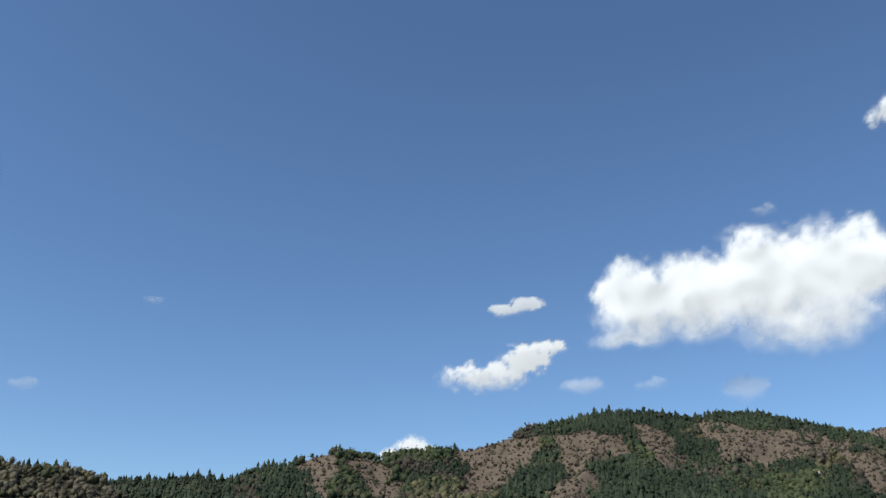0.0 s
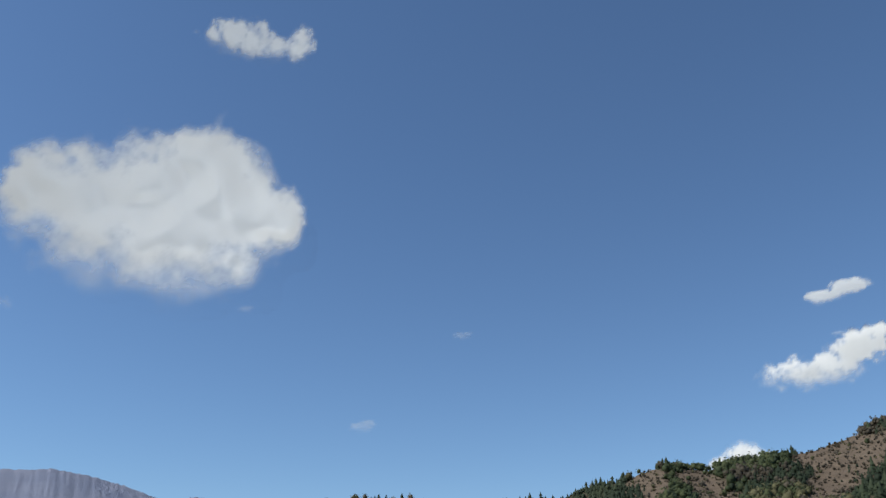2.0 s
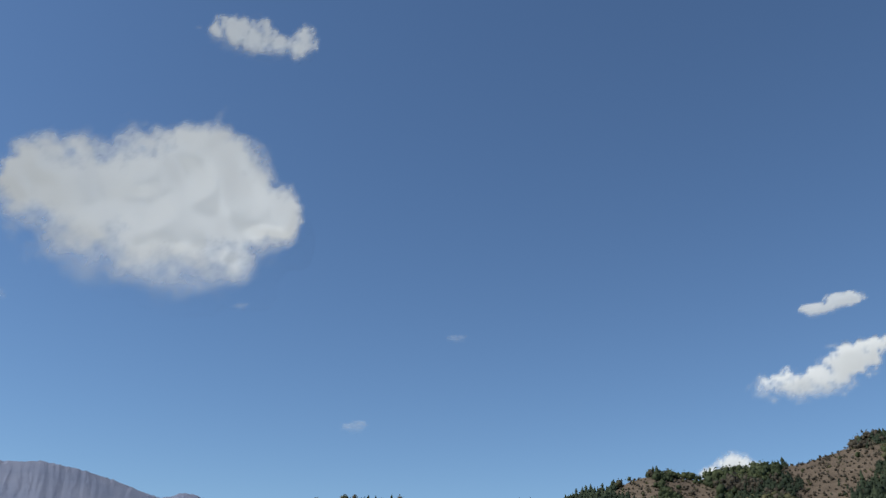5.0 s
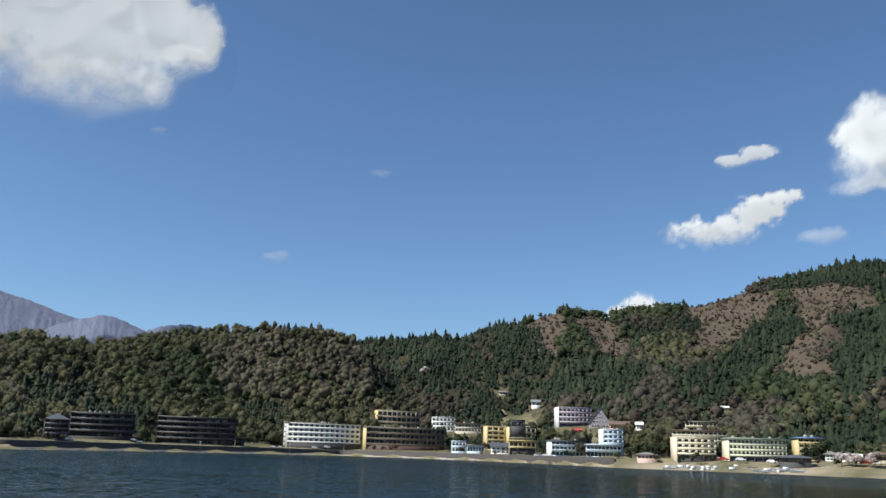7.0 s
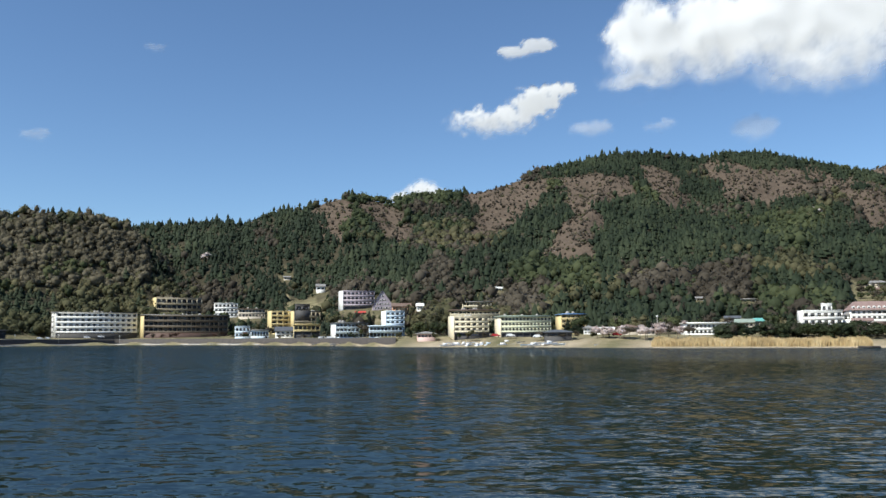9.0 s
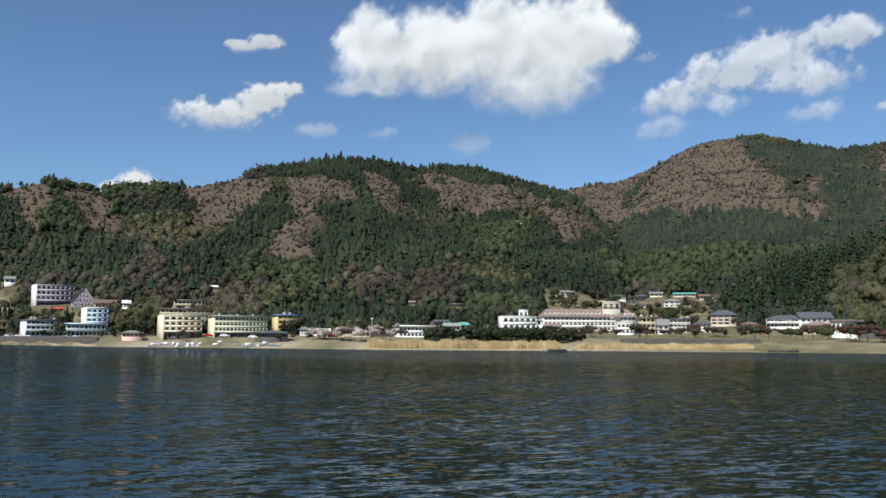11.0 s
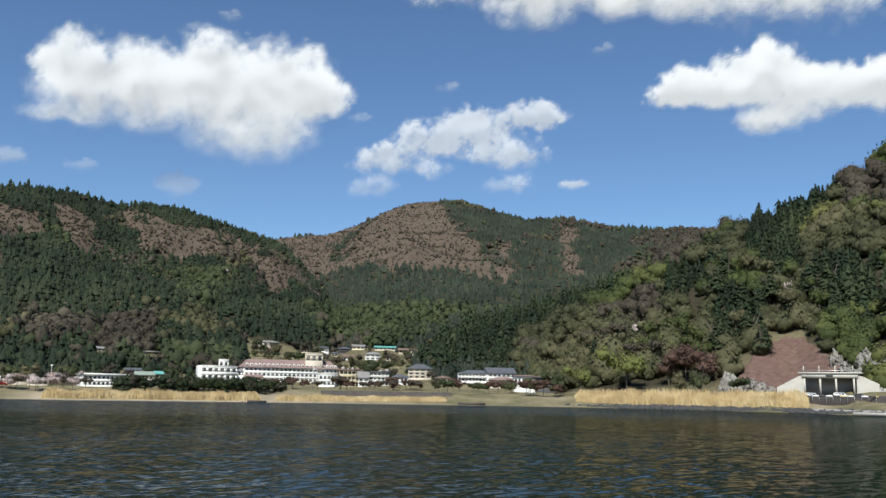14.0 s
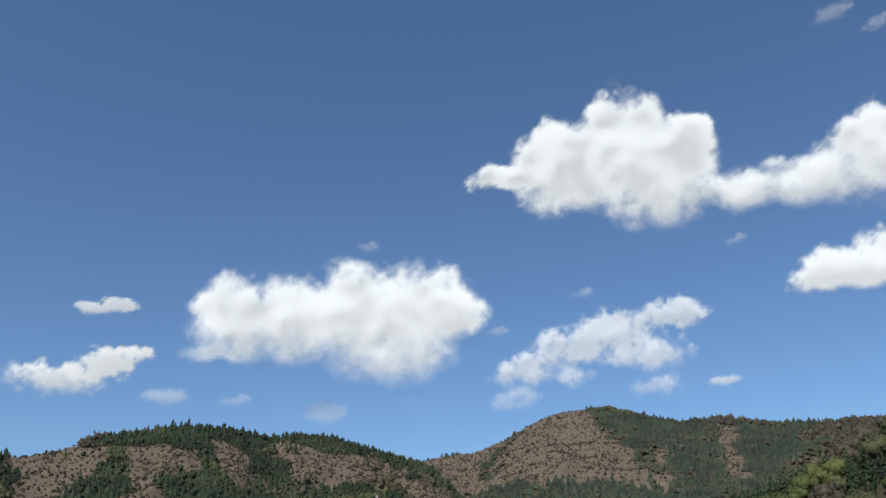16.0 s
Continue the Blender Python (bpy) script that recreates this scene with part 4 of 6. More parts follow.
hotel(25.69, 26.40, 442, 7.7, 2.9, "low white shop under budding trees", 1, 3, 7, M_WHITE, "eave", M_ROOFRED)
hotel(37.07, 38.09, 473, 10.1, 4.4, "brown-roofed house behind maroon trees", 1, 4, 8, M_BEIGE, "hip", M_ROOFBROWN)
hotel(11.78, 12.86, 381, 4.9, 3.4, "low house with dark roof by the shore", 1, 4, 8, M_BEIGE, "hip", M_TILE)
hotel(17.23, 18.12, 458, 11.8, 2.9, "dark timber shed on the slope", 1, 3, 7, M_DARK, "gable", M_TILE)
hotel(-28.82, -28.30, 680, 5.9, 5.4, "small dark garage beside the hotel", 1, 2, 8, M_DARK, "eave", M_ROOFGREY)


# ---- ground sheet, with level terraces under the buildings ----
AZ = np.concatenate([np.arange(-70, 80, 0.25), np.arange(80, 290, 4.0)])
AZS = np.where(AZ > 180, AZ - 360, AZ)
off = np.concatenate([[-240, -120, -60, -30, -10, -4, 0, 3, 6, 9, 12, 14, 18, 25, 35, 45], 45 + 1500 * np.linspace(0.006, 1, 150) ** 1.35, np.arange(1570, 2100, 32), [2300, 2600, 3000]])
shore_r = table(SHORE, AZS)
RG = np.minimum(shore_r[None, :] + off[:, None], 4600 - 30 * np.arange(len(off))[::-1, None])
RG = np.vstack([np.full((1, len(AZ)), 1.0), np.maximum(RG, 5)])
AG = np.broadcast_to(AZS, RG.shape)
ZG, HG = land(AG, RG)
cov = cover(AG.ravel(), RG.ravel(), ZG.ravel(), HG.ravel())
bare_w = cov[:, 4] / (cov.sum(1) + 1e-6)
bare_w = np.where(HG.ravel() >= 0, np.clip(bare_w * 2.2, 0, 1), 0)
shore_w = np.clip(1.2 - (RG - table(SHORE, AG)).ravel() / 60, 0, 1) * (HG.ravel() < 0) + (HG.ravel() < 0) * 0.5
SG = (RG - table(SHORE, AG)).ravel()
for a0, a1, o0, o1 in CLEARINGS:
    shore_w = np.where((AG.ravel() > a0) & (AG.ravel() < a1) & (SG > max(o0, 40)) & (SG < o1), 0.85, shore_w)
for a0, a1, r0, r1 in SITES:
    shore_w = np.where((AG.ravel() > a0) & (AG.ravel() < a1) & (RG.ravel() > r0) & (RG.ravel() < r1), np.maximum(shore_w, np.interp(SG, [150, 230], [0.7, 0.2])), shore_w)
sand_w = np.where((AG.ravel() > -6) & (AG.ravel() < 47), np.clip(1.4 - np.abs(SG - 7) / 10, 0, 1), np.clip(1 - np.abs(SG - 4) / 9, 0, 1))
GV = np.stack([RG * np.sin(np.radians(AG)), RG * np.cos(np.radians(AG)), ZG], -1).reshape(-1, 3)
ground = new("ground", mesh_from("ground", GV, grid_faces(len(RG), len(AZ), True)[:, ::-1], M_GROUND, {"bare": bare_w, "shore": np.clip(shore_w, 0, 1), "sand": sand_w}, True))
tagged(ground, "shore and steep hills of leaf litter and bare red-brown slopes", "ground", kind="structure")

# ---- forests ----
rng = np.random.default_rng(7)


def ico(level):
    bm = bmesh.new()
    bmesh.ops.create_icosphere(bm, subdivisions=level, radius=1.0)
    v = np.array([p.co[:] for p in bm.verts])
    f = np.array([[q.index for q in p.verts] for p in bm.faces])
    bm.free()
    return v, f


def cards(count, size, spread, flat=0.0):
    """Small bent leaf clumps, scattered over a crown of radius 1."""
    d = rng.normal(size=(count, 3))
    d /= np.linalg.norm(d, axis=1)[:, None]
    d[:, 2] = np.where(d[:, 2] < -0.45, -d[:, 2], d[:, 2])
    p = d * rng.uniform(*spread, (count, 1))
    a = np.cross(d + 0.55 * rng.normal(size=(count, 3)), rng.normal(size=(count, 3)))
    a = a / np.linalg.norm(a, axis=1)[:, None]
    b = np.cross(a, d + 0.3 * rng.normal(size=(count, 3)))
    b /= np.linalg.norm(b, axis=1)[:, None] + 1e-9
    s = size * rng.uniform(0.6, 1.4, (count, 1))
    v = np.stack([p - a * s, p + b * s * 0.8 + d * s * 0.3, p + a * s, p - b * s * 0.8], 1).reshape(-1, 3)
    i = np.arange(count)[:, None] * 4
    f = np.concatenate([i + [0, 1, 2], i + [0, 2, 3]], 1).reshape(-1, 3)
    return v, f


def join(pieces):
    vs, fs, n = [], [], 0
    for v, f in pieces:
        vs.append(v)
        fs.append(np.asarray(f) + n)
        n += len(v)
    return np.concatenate(vs), np.concatenate(fs)


def broad_crown(level, lumps, count, size, lump=1.0, spread=(0.5, 1.12)):
    """A round, uneven crown about 1 wide from the middle, standing on z = 0."""
    pieces = []
    for k in range(lumps):
        v, f = ico(level)
        v = v * (1 + rng.uniform(-0.24, 0.22, (len(v), 1)))
        if lumps > 1:
            v = v * rng.uniform(0.34, 0.5) * lump + rng.uniform(-0.48, 0.48, 3) * (1, 1, 0.75)
        else:
            v = v * (1 + rng.uniform(-0.14, 0.14, (len(v), 1))) * 0.76 + rng.uniform(-0.08, 0.08, 3)
        pieces.append((v, f))
    if count:
        pieces.append(cards(count, size, spread))
    v, f = join(pieces)
    return v * (1, 1, 0.95) + (0, 0, 0.85), f


def dome_crown(count, size):
    """A billowing crown: a rugged core with shoulders and many small clumps, standing on z = 0."""
    v, f = ico(2)
    d = 1 + 0.9 * (fbm(v[:, 0] * 2.2 + 9, v[:, 1] * 2.2 + v[:, 2] * 1.7, int(rng.integers(999)), 3, 0.6) - 0.5) + rng.uniform(-0.17, 0.17, len(v))
    pieces = [(v * d[:, None] * (0.7, 0.7, 0.64), f)]
    for k in range(4):
        c, s = rng.normal(size=3), rng.uniform(0.3, 0.46)
        c = c / np.linalg.norm(c) * (0.55, 0.55, 0.42)
        v, f = ico(1)
        pieces.append((v * s * (1 + rng.uniform(-0.32, 0.32, (len(v), 1))) + c, f))
    pieces.append(cards(count, size, (0.7, 1.05)))
    v, f = join(pieces)
    return v * (1, 1, 0.92) + (0, 0, 0.7), f


def conifer_crown(tiers, sides, ragged=0.25):
    """A pointed crown of drooping whorls, 1 in radius at the foot and 3.6 high."""
    pieces = []
    for k in range(tiers):
        lo, hi = 3.4 * k / tiers * 0.93, 3.4 * (k + 1.9) / tiers * 0.93
        r = 1.0 * (1 - k / (tiers + 0.3)) ** 0.85
        a = np.arange(sides) * 2 * math.pi / sides + rng.uniform(0, 6)
        rr = r * (1 + rng.uniform(-ragged, ragged, sides))
        ring = np.stack([rr * np.cos(a), rr * np.sin(a), lo + rng.uniform(-0.12, 0.12, sides)], 1)
        v = np.vstack([ring, [[rng.uniform(-0.05, 0.05), 0, min(hi, 3.6)]]])
        f = np.array([[i, (i + 1) % sides, sides] for i in range(sides)])
        pieces.append((v, f))
    return join(pieces)


def sprays(count, size):
    """Drooping needle sprays over a pointed crown, 1 in radius at the foot and 3.6 high."""
    h = 3.5 * (1 - np.sqrt(rng.uniform(0, 1, count)))
    a = rng.uniform(0, 2 * math.pi, count)
    out = np.stack([np.cos(a), np.sin(a), 0 * a], 1)
    side = np.stack([-np.sin(a), np.cos(a), 0 * a], 1)
    rad = (1 - h / 3.7) * rng.uniform(0.7, 1.12, count)
    p = out * rad[:, None] + np.stack([0 * h, 0 * h, h], 1)
    s = size * rng.uniform(0.6, 1.4, (count, 1))
    tip = p + out * s * 0.9 - np.array([0, 0, 0.7]) * s
    top = p - out * s * 0.7 + np.array([0, 0, 1.1]) * s
    v = np.stack([top, p - side * s * 0.8, tip, p + side * s * 0.8], 1).reshape(-1, 3)
    i = np.arange(count)[:, None] * 4
    return v, np.concatenate([i + [0, 1, 2], i + [0, 2, 3]], 1).reshape(-1, 3)


def planted(name, label, material, templates, pos, size, tall):
    """One mesh of many crowns on the ground."""
    pick = rng.integers(0, len(templates), len(pos))
    vs, fs, ts, n = [], [], [], 0
    tint = np.clip(0.5 * rng.uniform(0, 1, len(pos)) + 1.3 * fbm(pos[:, 0] / 45, pos[:, 1] / 45, 91, 3) - 0.4, 0, 1)
    for k, (v, f) in enumerate(templates):
        m = np.flatnonzero(pick == k)
        if not len(m):
            continue
        a = rng.uniform(0, 2 * math.pi, len(m))
        c, s = np.cos(a)[:, None], np.sin(a)[:, None]
        sx = size[m][:, None]
        x = (v[None, :, 0] * c - v[None, :, 1] * s) * sx + pos[m, 0][:, None]
        y = (v[None, :, 0] * s + v[None, :, 1] * c) * sx + pos[m, 1][:, None]
        z = v[None, :, 2] * (size[m] * tall[m])[:, None] + pos[m, 2][:, None]
        vs.append(np.stack([x, y, z], -1).reshape(-1, 3))
        fs.append((f[None] + (np.arange(len(m)) * len(v))[:, None, None]).reshape(-1, 3) + n)
        ts.append(np.repeat(tint[m], len(v)))
        n += len(m) * len(v)
    ob = new(name, mesh_from(name, np.concatenate(vs), np.concatenate(fs), material, {"tint": np.concatenate(ts)}, "conifer" not in label and "near hill" not in label))
    return tagged(ob, label, "forest", "", "stuff")


def scatter(count, az, depth, wanted):
    """Places on one hill: bearing, distance behind the shore, uniform by area."""
    a = rng.uniform(*az, count)
    s = table(SHORE, a)
    lo, hi = s + depth[0], np.minimum(s + depth[1], 3000)
    r = np.sqrt(rng.uniform(0, 1, count) * (hi ** 2 - lo ** 2) + lo ** 2)
    z, h = land(a, r)
    keep = (h == wanted)
    for a0, a1, r0, r1 in SITES:
        keep &= ~((a > a0) & (a < a1) & (r > r0) & (r < r1))
    a, r, z, h = a[keep], r[keep], z[keep], h[keep]
    # trees grow on the slopes that face the lake
    crest = np.full(len(a), -1.0)
    for u in np.linspace(0.3, 0.985, 16):
        q = table(SHORE, a) + u * (r - table(SHORE, a))
        crest = np.maximum(crest, (land(a, q)[0] - 4) / q)
    keep = (z + 13 - 4) / r > crest
    a, r, z, h = a[keep], r[keep], z[keep], h[keep]
    o = r - table(SHORE, a)
    for a0, a1, o0, o1 in CLEARINGS:
        keep = ~((a > a0) & (a < a1) & (o > o0) & (o < o1))
        a, r, z, h, o = a[keep], r[keep], z[keep], h[keep], o[keep]
    w = cover(a, r, z, h) ** 2.6
    c = np.cumsum(w / w.sum(1)[:, None], 1)
    kind = (rng.uniform(0, 1, len(a))[:, None] > c).sum(1)
    pos = np.stack([r * np.sin(np.radians(a)), r * np.cos(np.radians(a)), z - 0.6], 1)
    low = (kind == 4) & (rng.uniform(0, 1, len(a)) < 0.4)
    kind = np.where(low, np.where(rng.uniform(0, 1, len(a)) < 0.85, 1, 2), kind)
    return a, r, pos, kind, low


NEAR = {"conifer": [join([(lambda p: (p[0] * (0.72, 0.72, 0.97), p[1]))(conifer_crown(5, 6, 0.3)), sprays(70, 0.23)]) for _ in range(6)], "leaf": [dome_crown(80, 0.09) for _ in range(9)], "twig": [dome_crown(90, 0.075) for _ in range(9)]}
SHOREHILL = {"conifer": [conifer_crown(5, 7, 0.5), conifer_crown(4, 7, 0.5), broad_crown(1, 2, 30, 0.18, 1.4)], "leaf": [broad_crown(1, 1, 20, 0.2, 1.0, (0.6, 1.05)) for _ in range(9)], "twig": [broad_crown(1, 1, 20, 0.18, 1.0, (0.6, 1.05)) for _ in range(9)]}
MID = {"conifer": [conifer_crown(3, 6, 0.45) for _ in range(6)] + [(lambda p: (p[0] * (0.95, 0.95, 1.5), p[1]))(broad_crown(1, 1, 4, 0.34)) for _ in range(3)], "leaf": [broad_crown(1, 1, 9, 0.28, 1.0, (0.6, 1.1)) for _ in range(9)], "twig": [broad_crown(1, 1, 9, 0.26, 1.0, (0.6, 1.1)) for _ in range(9)]}
FAR = {"conifer": [conifer_crown(2, 5, 0.35) for _ in range(5)], "leaf": [broad_crown(1, 1, 3, 0.3) for _ in range(6)]}
FAR["twig"] = FAR["leaf"]
LOOK = [("conifer", "conifer", M_CONIFER, "dark green conifer wood"), ("twig", "brown", M_BROWN, "leafless grey-brown broadleaf wood"),
        ("leaf", "olive", M_OLIVE, "budding olive-brown broadleaf wood"), ("leaf", "green", M_GREEN, "fresh light-green broadleaf wood")]
for hill, where, count, az, depth, lod, width in (
        (0, "on the rounded shore hill", 12500, (-56, -15), (50, 420), SHOREHILL, 3.2),
        (1, "on the broad middle hill", 68000, (-32, 34), (80, 1130), MID, 3.35),
        (2, "in the valley between the hills", 14000, (18, 62), (70, 560), MID, 3.1),
        (2, "on the high back mountain", 43000, (18, 62), (560, 2000), FAR, 4.0),
        (3, "on the steep near hill", 6800, (34, 74), (64, 400), NEAR, 4.5)):
    a, r, pos, kind, low = scatter(count, az, depth, hill)
    if hill == 3:                                        # conifers stand close, broadleaf crowns spread
        stay = (kind == 0) | (rng.uniform(0, 1, len(kind)) < 0.5)
        a, r, pos, kind, low = a[stay], r[stay], pos[stay], kind[stay], low[stay]
    for k, (shape, _, material, label) in enumerate(LOOK):
        m = kind == k
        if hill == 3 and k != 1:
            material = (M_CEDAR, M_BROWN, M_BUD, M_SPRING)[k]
        # back-hill conifers take the colour that is paled for haze
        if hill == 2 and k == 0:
            material = M_HAZECONIFER
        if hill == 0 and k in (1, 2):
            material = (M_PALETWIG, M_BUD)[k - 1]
        if m.sum() < 3:
            continue
        size = np.clip(np.exp(rng.normal(-0.04, (0.24 if hill == 3 else 0.36) if shape == "conifer" else 0.27, m.sum())), 0.45, 2.0) * width * ((0.76 if hill == 3 else 0.72) if shape == "conifer" else 1.12) * np.where(low[m], 0.42, 1.0)
        tall = rng.uniform(0.9, 1.35, m.sum()) * (0.68 if shape == "conifer" else 1.0)
        planted("forest", label + " " + where, material, lod[shape], pos[m], size, tall)

# ---- clouds ----
M_CLOUD = bpy.data.materials.new("cloud vapour")
M_CLOUD.use_nodes = True
cb = M_CLOUD.node_tree.nodes
cb.remove(cb["Principled BSDF"])
SUN_DIR = Vector((math.sin(radians(SUN_AZ)) * math.cos(radians(SUN_EL)), math.cos(radians(SUN_AZ)) * math.cos(radians(SUN_EL)), math.sin(radians(SUN_EL))))


def even_normal(sign):
    """Vapour scatters light nearly evenly: the facing of its billows counts for half only."""
    g = M_CLOUD.node_tree.nodes.new("ShaderNodeAttribute")
    g.attribute_name = "facing"
    n = node(M_CLOUD, "ShaderNodeVectorMath")
    n.operation = "MULTIPLY_ADD"
    n.inputs[1].default_value = (sign, sign, sign)
    n.inputs[2].default_value = SUN_DIR * sign * 2.0
    wire(M_CLOUD, g.outputs["Vector"], n.inputs[0])
    u = node(M_CLOUD, "ShaderNodeVectorMath")
    u.operation = "NORMALIZE"
    wire(M_CLOUD, n.outputs[0], u.inputs[0])
    return u.outputs[0]


cm = node(M_CLOUD, "ShaderNodeBsdfDiffuse", Color=(0.56, 0.56, 0.56, 1), Roughness=1.0)
wire(M_CLOUD, even_normal(1), cm.inputs["Normal"])
cx = node(M_CLOUD, "ShaderNodeBsdfTransparent")
ca = node(M_CLOUD, "ShaderNodeMixShader")
wire(M_CLOUD, attribute(M_CLOUD, "veil"), ca.inputs[0])
wire(M_CLOUD, cx.outputs[0], ca.inputs[1])
wire(M_CLOUD, cm.outputs[0], ca.inputs[2])
wire(M_CLOUD, ca.outputs[0], cb["Material Output"].inputs["Surface"])


def cloud(label, az, el, lobes, seed, dist=3500.0, rough=0.6, soft=0.8, depth=0.34, thin=1.0, step=9.0):
    """A heap of vapour: lobes (bearing, height angle, half width, half height up, half height down; degrees), eaten into at the rim by billows."""
    k = dist * math.pi / 180
    L = np.array([((a - az) * math.cos(radians(e)) * k, (e - el) * k, ra * math.cos(radians(e)) * k, ru * k, rd * k) for a, e, ra, ru, rd in lobes]) * (1, 1, 1.12, 1.12, 1.12)
    pad = 1.35
    u = np.arange((L[:, 0] - pad * L[:, 2]).min(), (L[:, 0] + pad * L[:, 2]).max(), step)
    v = np.arange((L[:, 1] - pad * L[:, 4]).min(), (L[:, 1] + pad * L[:, 3]).max(), step)
    U, V = np.meshgrid(u, v)
    big = np.sqrt(L[:, 2] * L[:, 3]).mean()
    wu = U + (fbm(U / (big * 0.8), V / (big * 0.8), seed, 5, 0.6) - 0.5) * big * 1.0 * rough
    wv = V + (fbm(U / (big * 0.8), V / (big * 0.8), seed + 50, 5, 0.6) - 0.5) * big * 1.0 * rough
    body, full = np.full(U.shape, -9.0), np.zeros(U.shape)
    for a, e, ra, ru, rd in L:
        q = 1 - ((wu - a) / ra) ** 2 - ((wv - e) / np.where(wv > e, ru, rd)) ** 2
        body = np.logaddexp(body * 5, q * 5) / 5
        full += np.clip(q, 0, 1) ** 0.7 * math.sqrt(ra * ru)
    billow = fbm(U / (big * 0.55), V / (big * 0.55), seed + 9, 4, 0.4)
    fray = fbm(U / (big * 0.4), V / (big * 0.4), seed + 23, 6, 0.62) - 0.5
    dens = body + 0.2 + fray * 2.1 * rough
    low = np.clip((0.5 * (V.min() + V.max()) - V) / (V.max() - V.min()) * 2, 0, 1)
    alpha = np.clip(dens / (soft * (1 + 2.2 * low)), 0, 1)
    alpha = alpha * alpha * (3 - 2 * alpha) * thin
    thick = np.clip(body + 0.25, 0, 1.2) ** 0.6 * full.max() * depth * 0.6 + np.minimum(full, full.max()) * depth * 0.4
    thick = (thick + (billow - 0.5) * big * 0.4 + fray * big * 0.03) * np.clip(body * 2 + 0.4, 0, 1)
    soft_t = thick + (billow - 0.5) * big * 0.3
    for _ in range(10):
        soft_t = (soft_t + np.roll(soft_t, 1, 0) + np.roll(soft_t, -1, 0) + np.roll(soft_t, 1, 1) + np.roll(soft_t, -1, 1)) / 5
    gv, gu = np.gradient(soft_t * 2.1, step)
    keep_v = dens > -0.12
    f = grid_faces(len(v), len(u))
    f = f[keep_v.ravel()[f].any(1)]
    frame_m = look((0, 0, 4), (math.sin(radians(az)) * math.cos(radians(el)), math.cos(radians(az)) * math.cos(radians(el)), 4 + math.sin(radians(el))))
    right, up, back = (np.array(frame_m.to_3x3().col[i][:]) for i in range(3))
    lean = back + 1.2 * np.array(SUN_DIR[:])                    # the heap leans back under the sun
    lean /= np.linalg.norm(lean)
    rays = -back * dist + U[..., None] * right + V[..., None] * up
    rays *= ((-back * dist) @ lean / (rays @ lean))[..., None]
    front = rays + np.array([0, 0, 4.0])
    rear = front - (thick + 1)[..., None] * lean
    facing = back - gu[..., None] * right - gv[..., None] * up
    facing = (facing / np.linalg.norm(facing, axis=-1)[..., None]).reshape(-1, 3)
    n = U.size
    verts = np.concatenate([front.reshape(-1, 3), rear.reshape(-1, 3)])
    faces = np.concatenate([f, f[:, ::-1] + n])
    used = np.unique(faces)
    remap = np.zeros(2 * n, np.int64)
    remap[used] = np.arange(len(used))
    a2 = np.concatenate([alpha.ravel(), alpha.ravel() * 0.02])
    ob = new("cloud", mesh_from("cloud", verts[used], remap[faces], M_CLOUD, {"veil": a2[used], "facing": np.concatenate([facing, facing])[used]}, True))
    return tagged(ob, label, "cloud", "clouds")


cloud("large white heaped cloud with ragged rim and grey base", -43, 25.5, [(-47.5, 25.2, 4.6, 3.6, 4.0), (-43, 25.6, 6.0, 4.6, 5.2), (-38.5, 26.2, 4.2, 4.6, 5.0), (-41.0, 23.0, 6.0, 3, 3.0), (-34.4, 26.6, 2.4, 1.8, 2.6), (-50.5, 26.2, 2.2, 2.0, 2.0)], 3)
cloud("small ragged white cloud high in the sky", -36.5, 37.3, [(-38.2, 37.2, 2.4, 1.2, 1.1), (-36.5, 37.0, 2.2, 1.2, 1.1), (-33.4, 37.4, 1.1, 1.1, 1.2)], 8, soft=1.0, thin=0.9, rough=1.05)
cloud("small bean-shaped white heaped cloud", 3.5, 15.2, [(1.4, 14.5, 1.9, 0.85, 0.9), (3.6, 14.6, 1.8, 0.9, 0.9), (5.4, 15.7, 1.7, 1.0, 1.0), (6.8, 16.5, 1.1, 0.5, 0.5)], 12, rough=0.85)
cloud("small white cloud shred", 4.8, 19.2, [(4.0, 19.0, 1.2, 0.35, 0.4), (5.6, 19.4, 1.1, 0.4, 0.4)], 15, soft=0.6, thin=0.85)
cloud("white cloud top behind the ridge", -2.5, 9.6, [(-2.4, 9.7, 1.1, 0.95, 1.0), (-3.6, 9.2, 1.2, 0.6, 1.0), (-1.4, 9.3, 0.9, 0.7, 1.0)], 18, dist=3900)
cloud("faint thin cloud wisp", 9.0, 13.8, [(9.0, 13.8, 1.3, 0.6, 0.5)], 21, soft=1.0, thin=0.35, dist=2000, step=5)
cloud("faint thin cloud wisp", 19.6, 13.1, [(19.6, 13.2, 1.3, 0.7, 0.9)], 22, soft=1.0, thin=0.3)
cloud("great white heaped cloud with grey flat base", 20, 19.2, [(13.0, 18.8, 3.2, 2.9, 2.4), (17.5, 18.8, 4.0, 2.9, 2.4), (21.5, 19.4, 3.8, 3.5, 3.0), (25.6, 19.2, 3.8, 3.5, 3.2), (28.8, 19.8, 2.0, 1.6, 1.6), (24.0, 16.8, 4.0, 2.0, 1.8), (11.8, 16.7, 2.4, 0.9, 0.6)], 31)
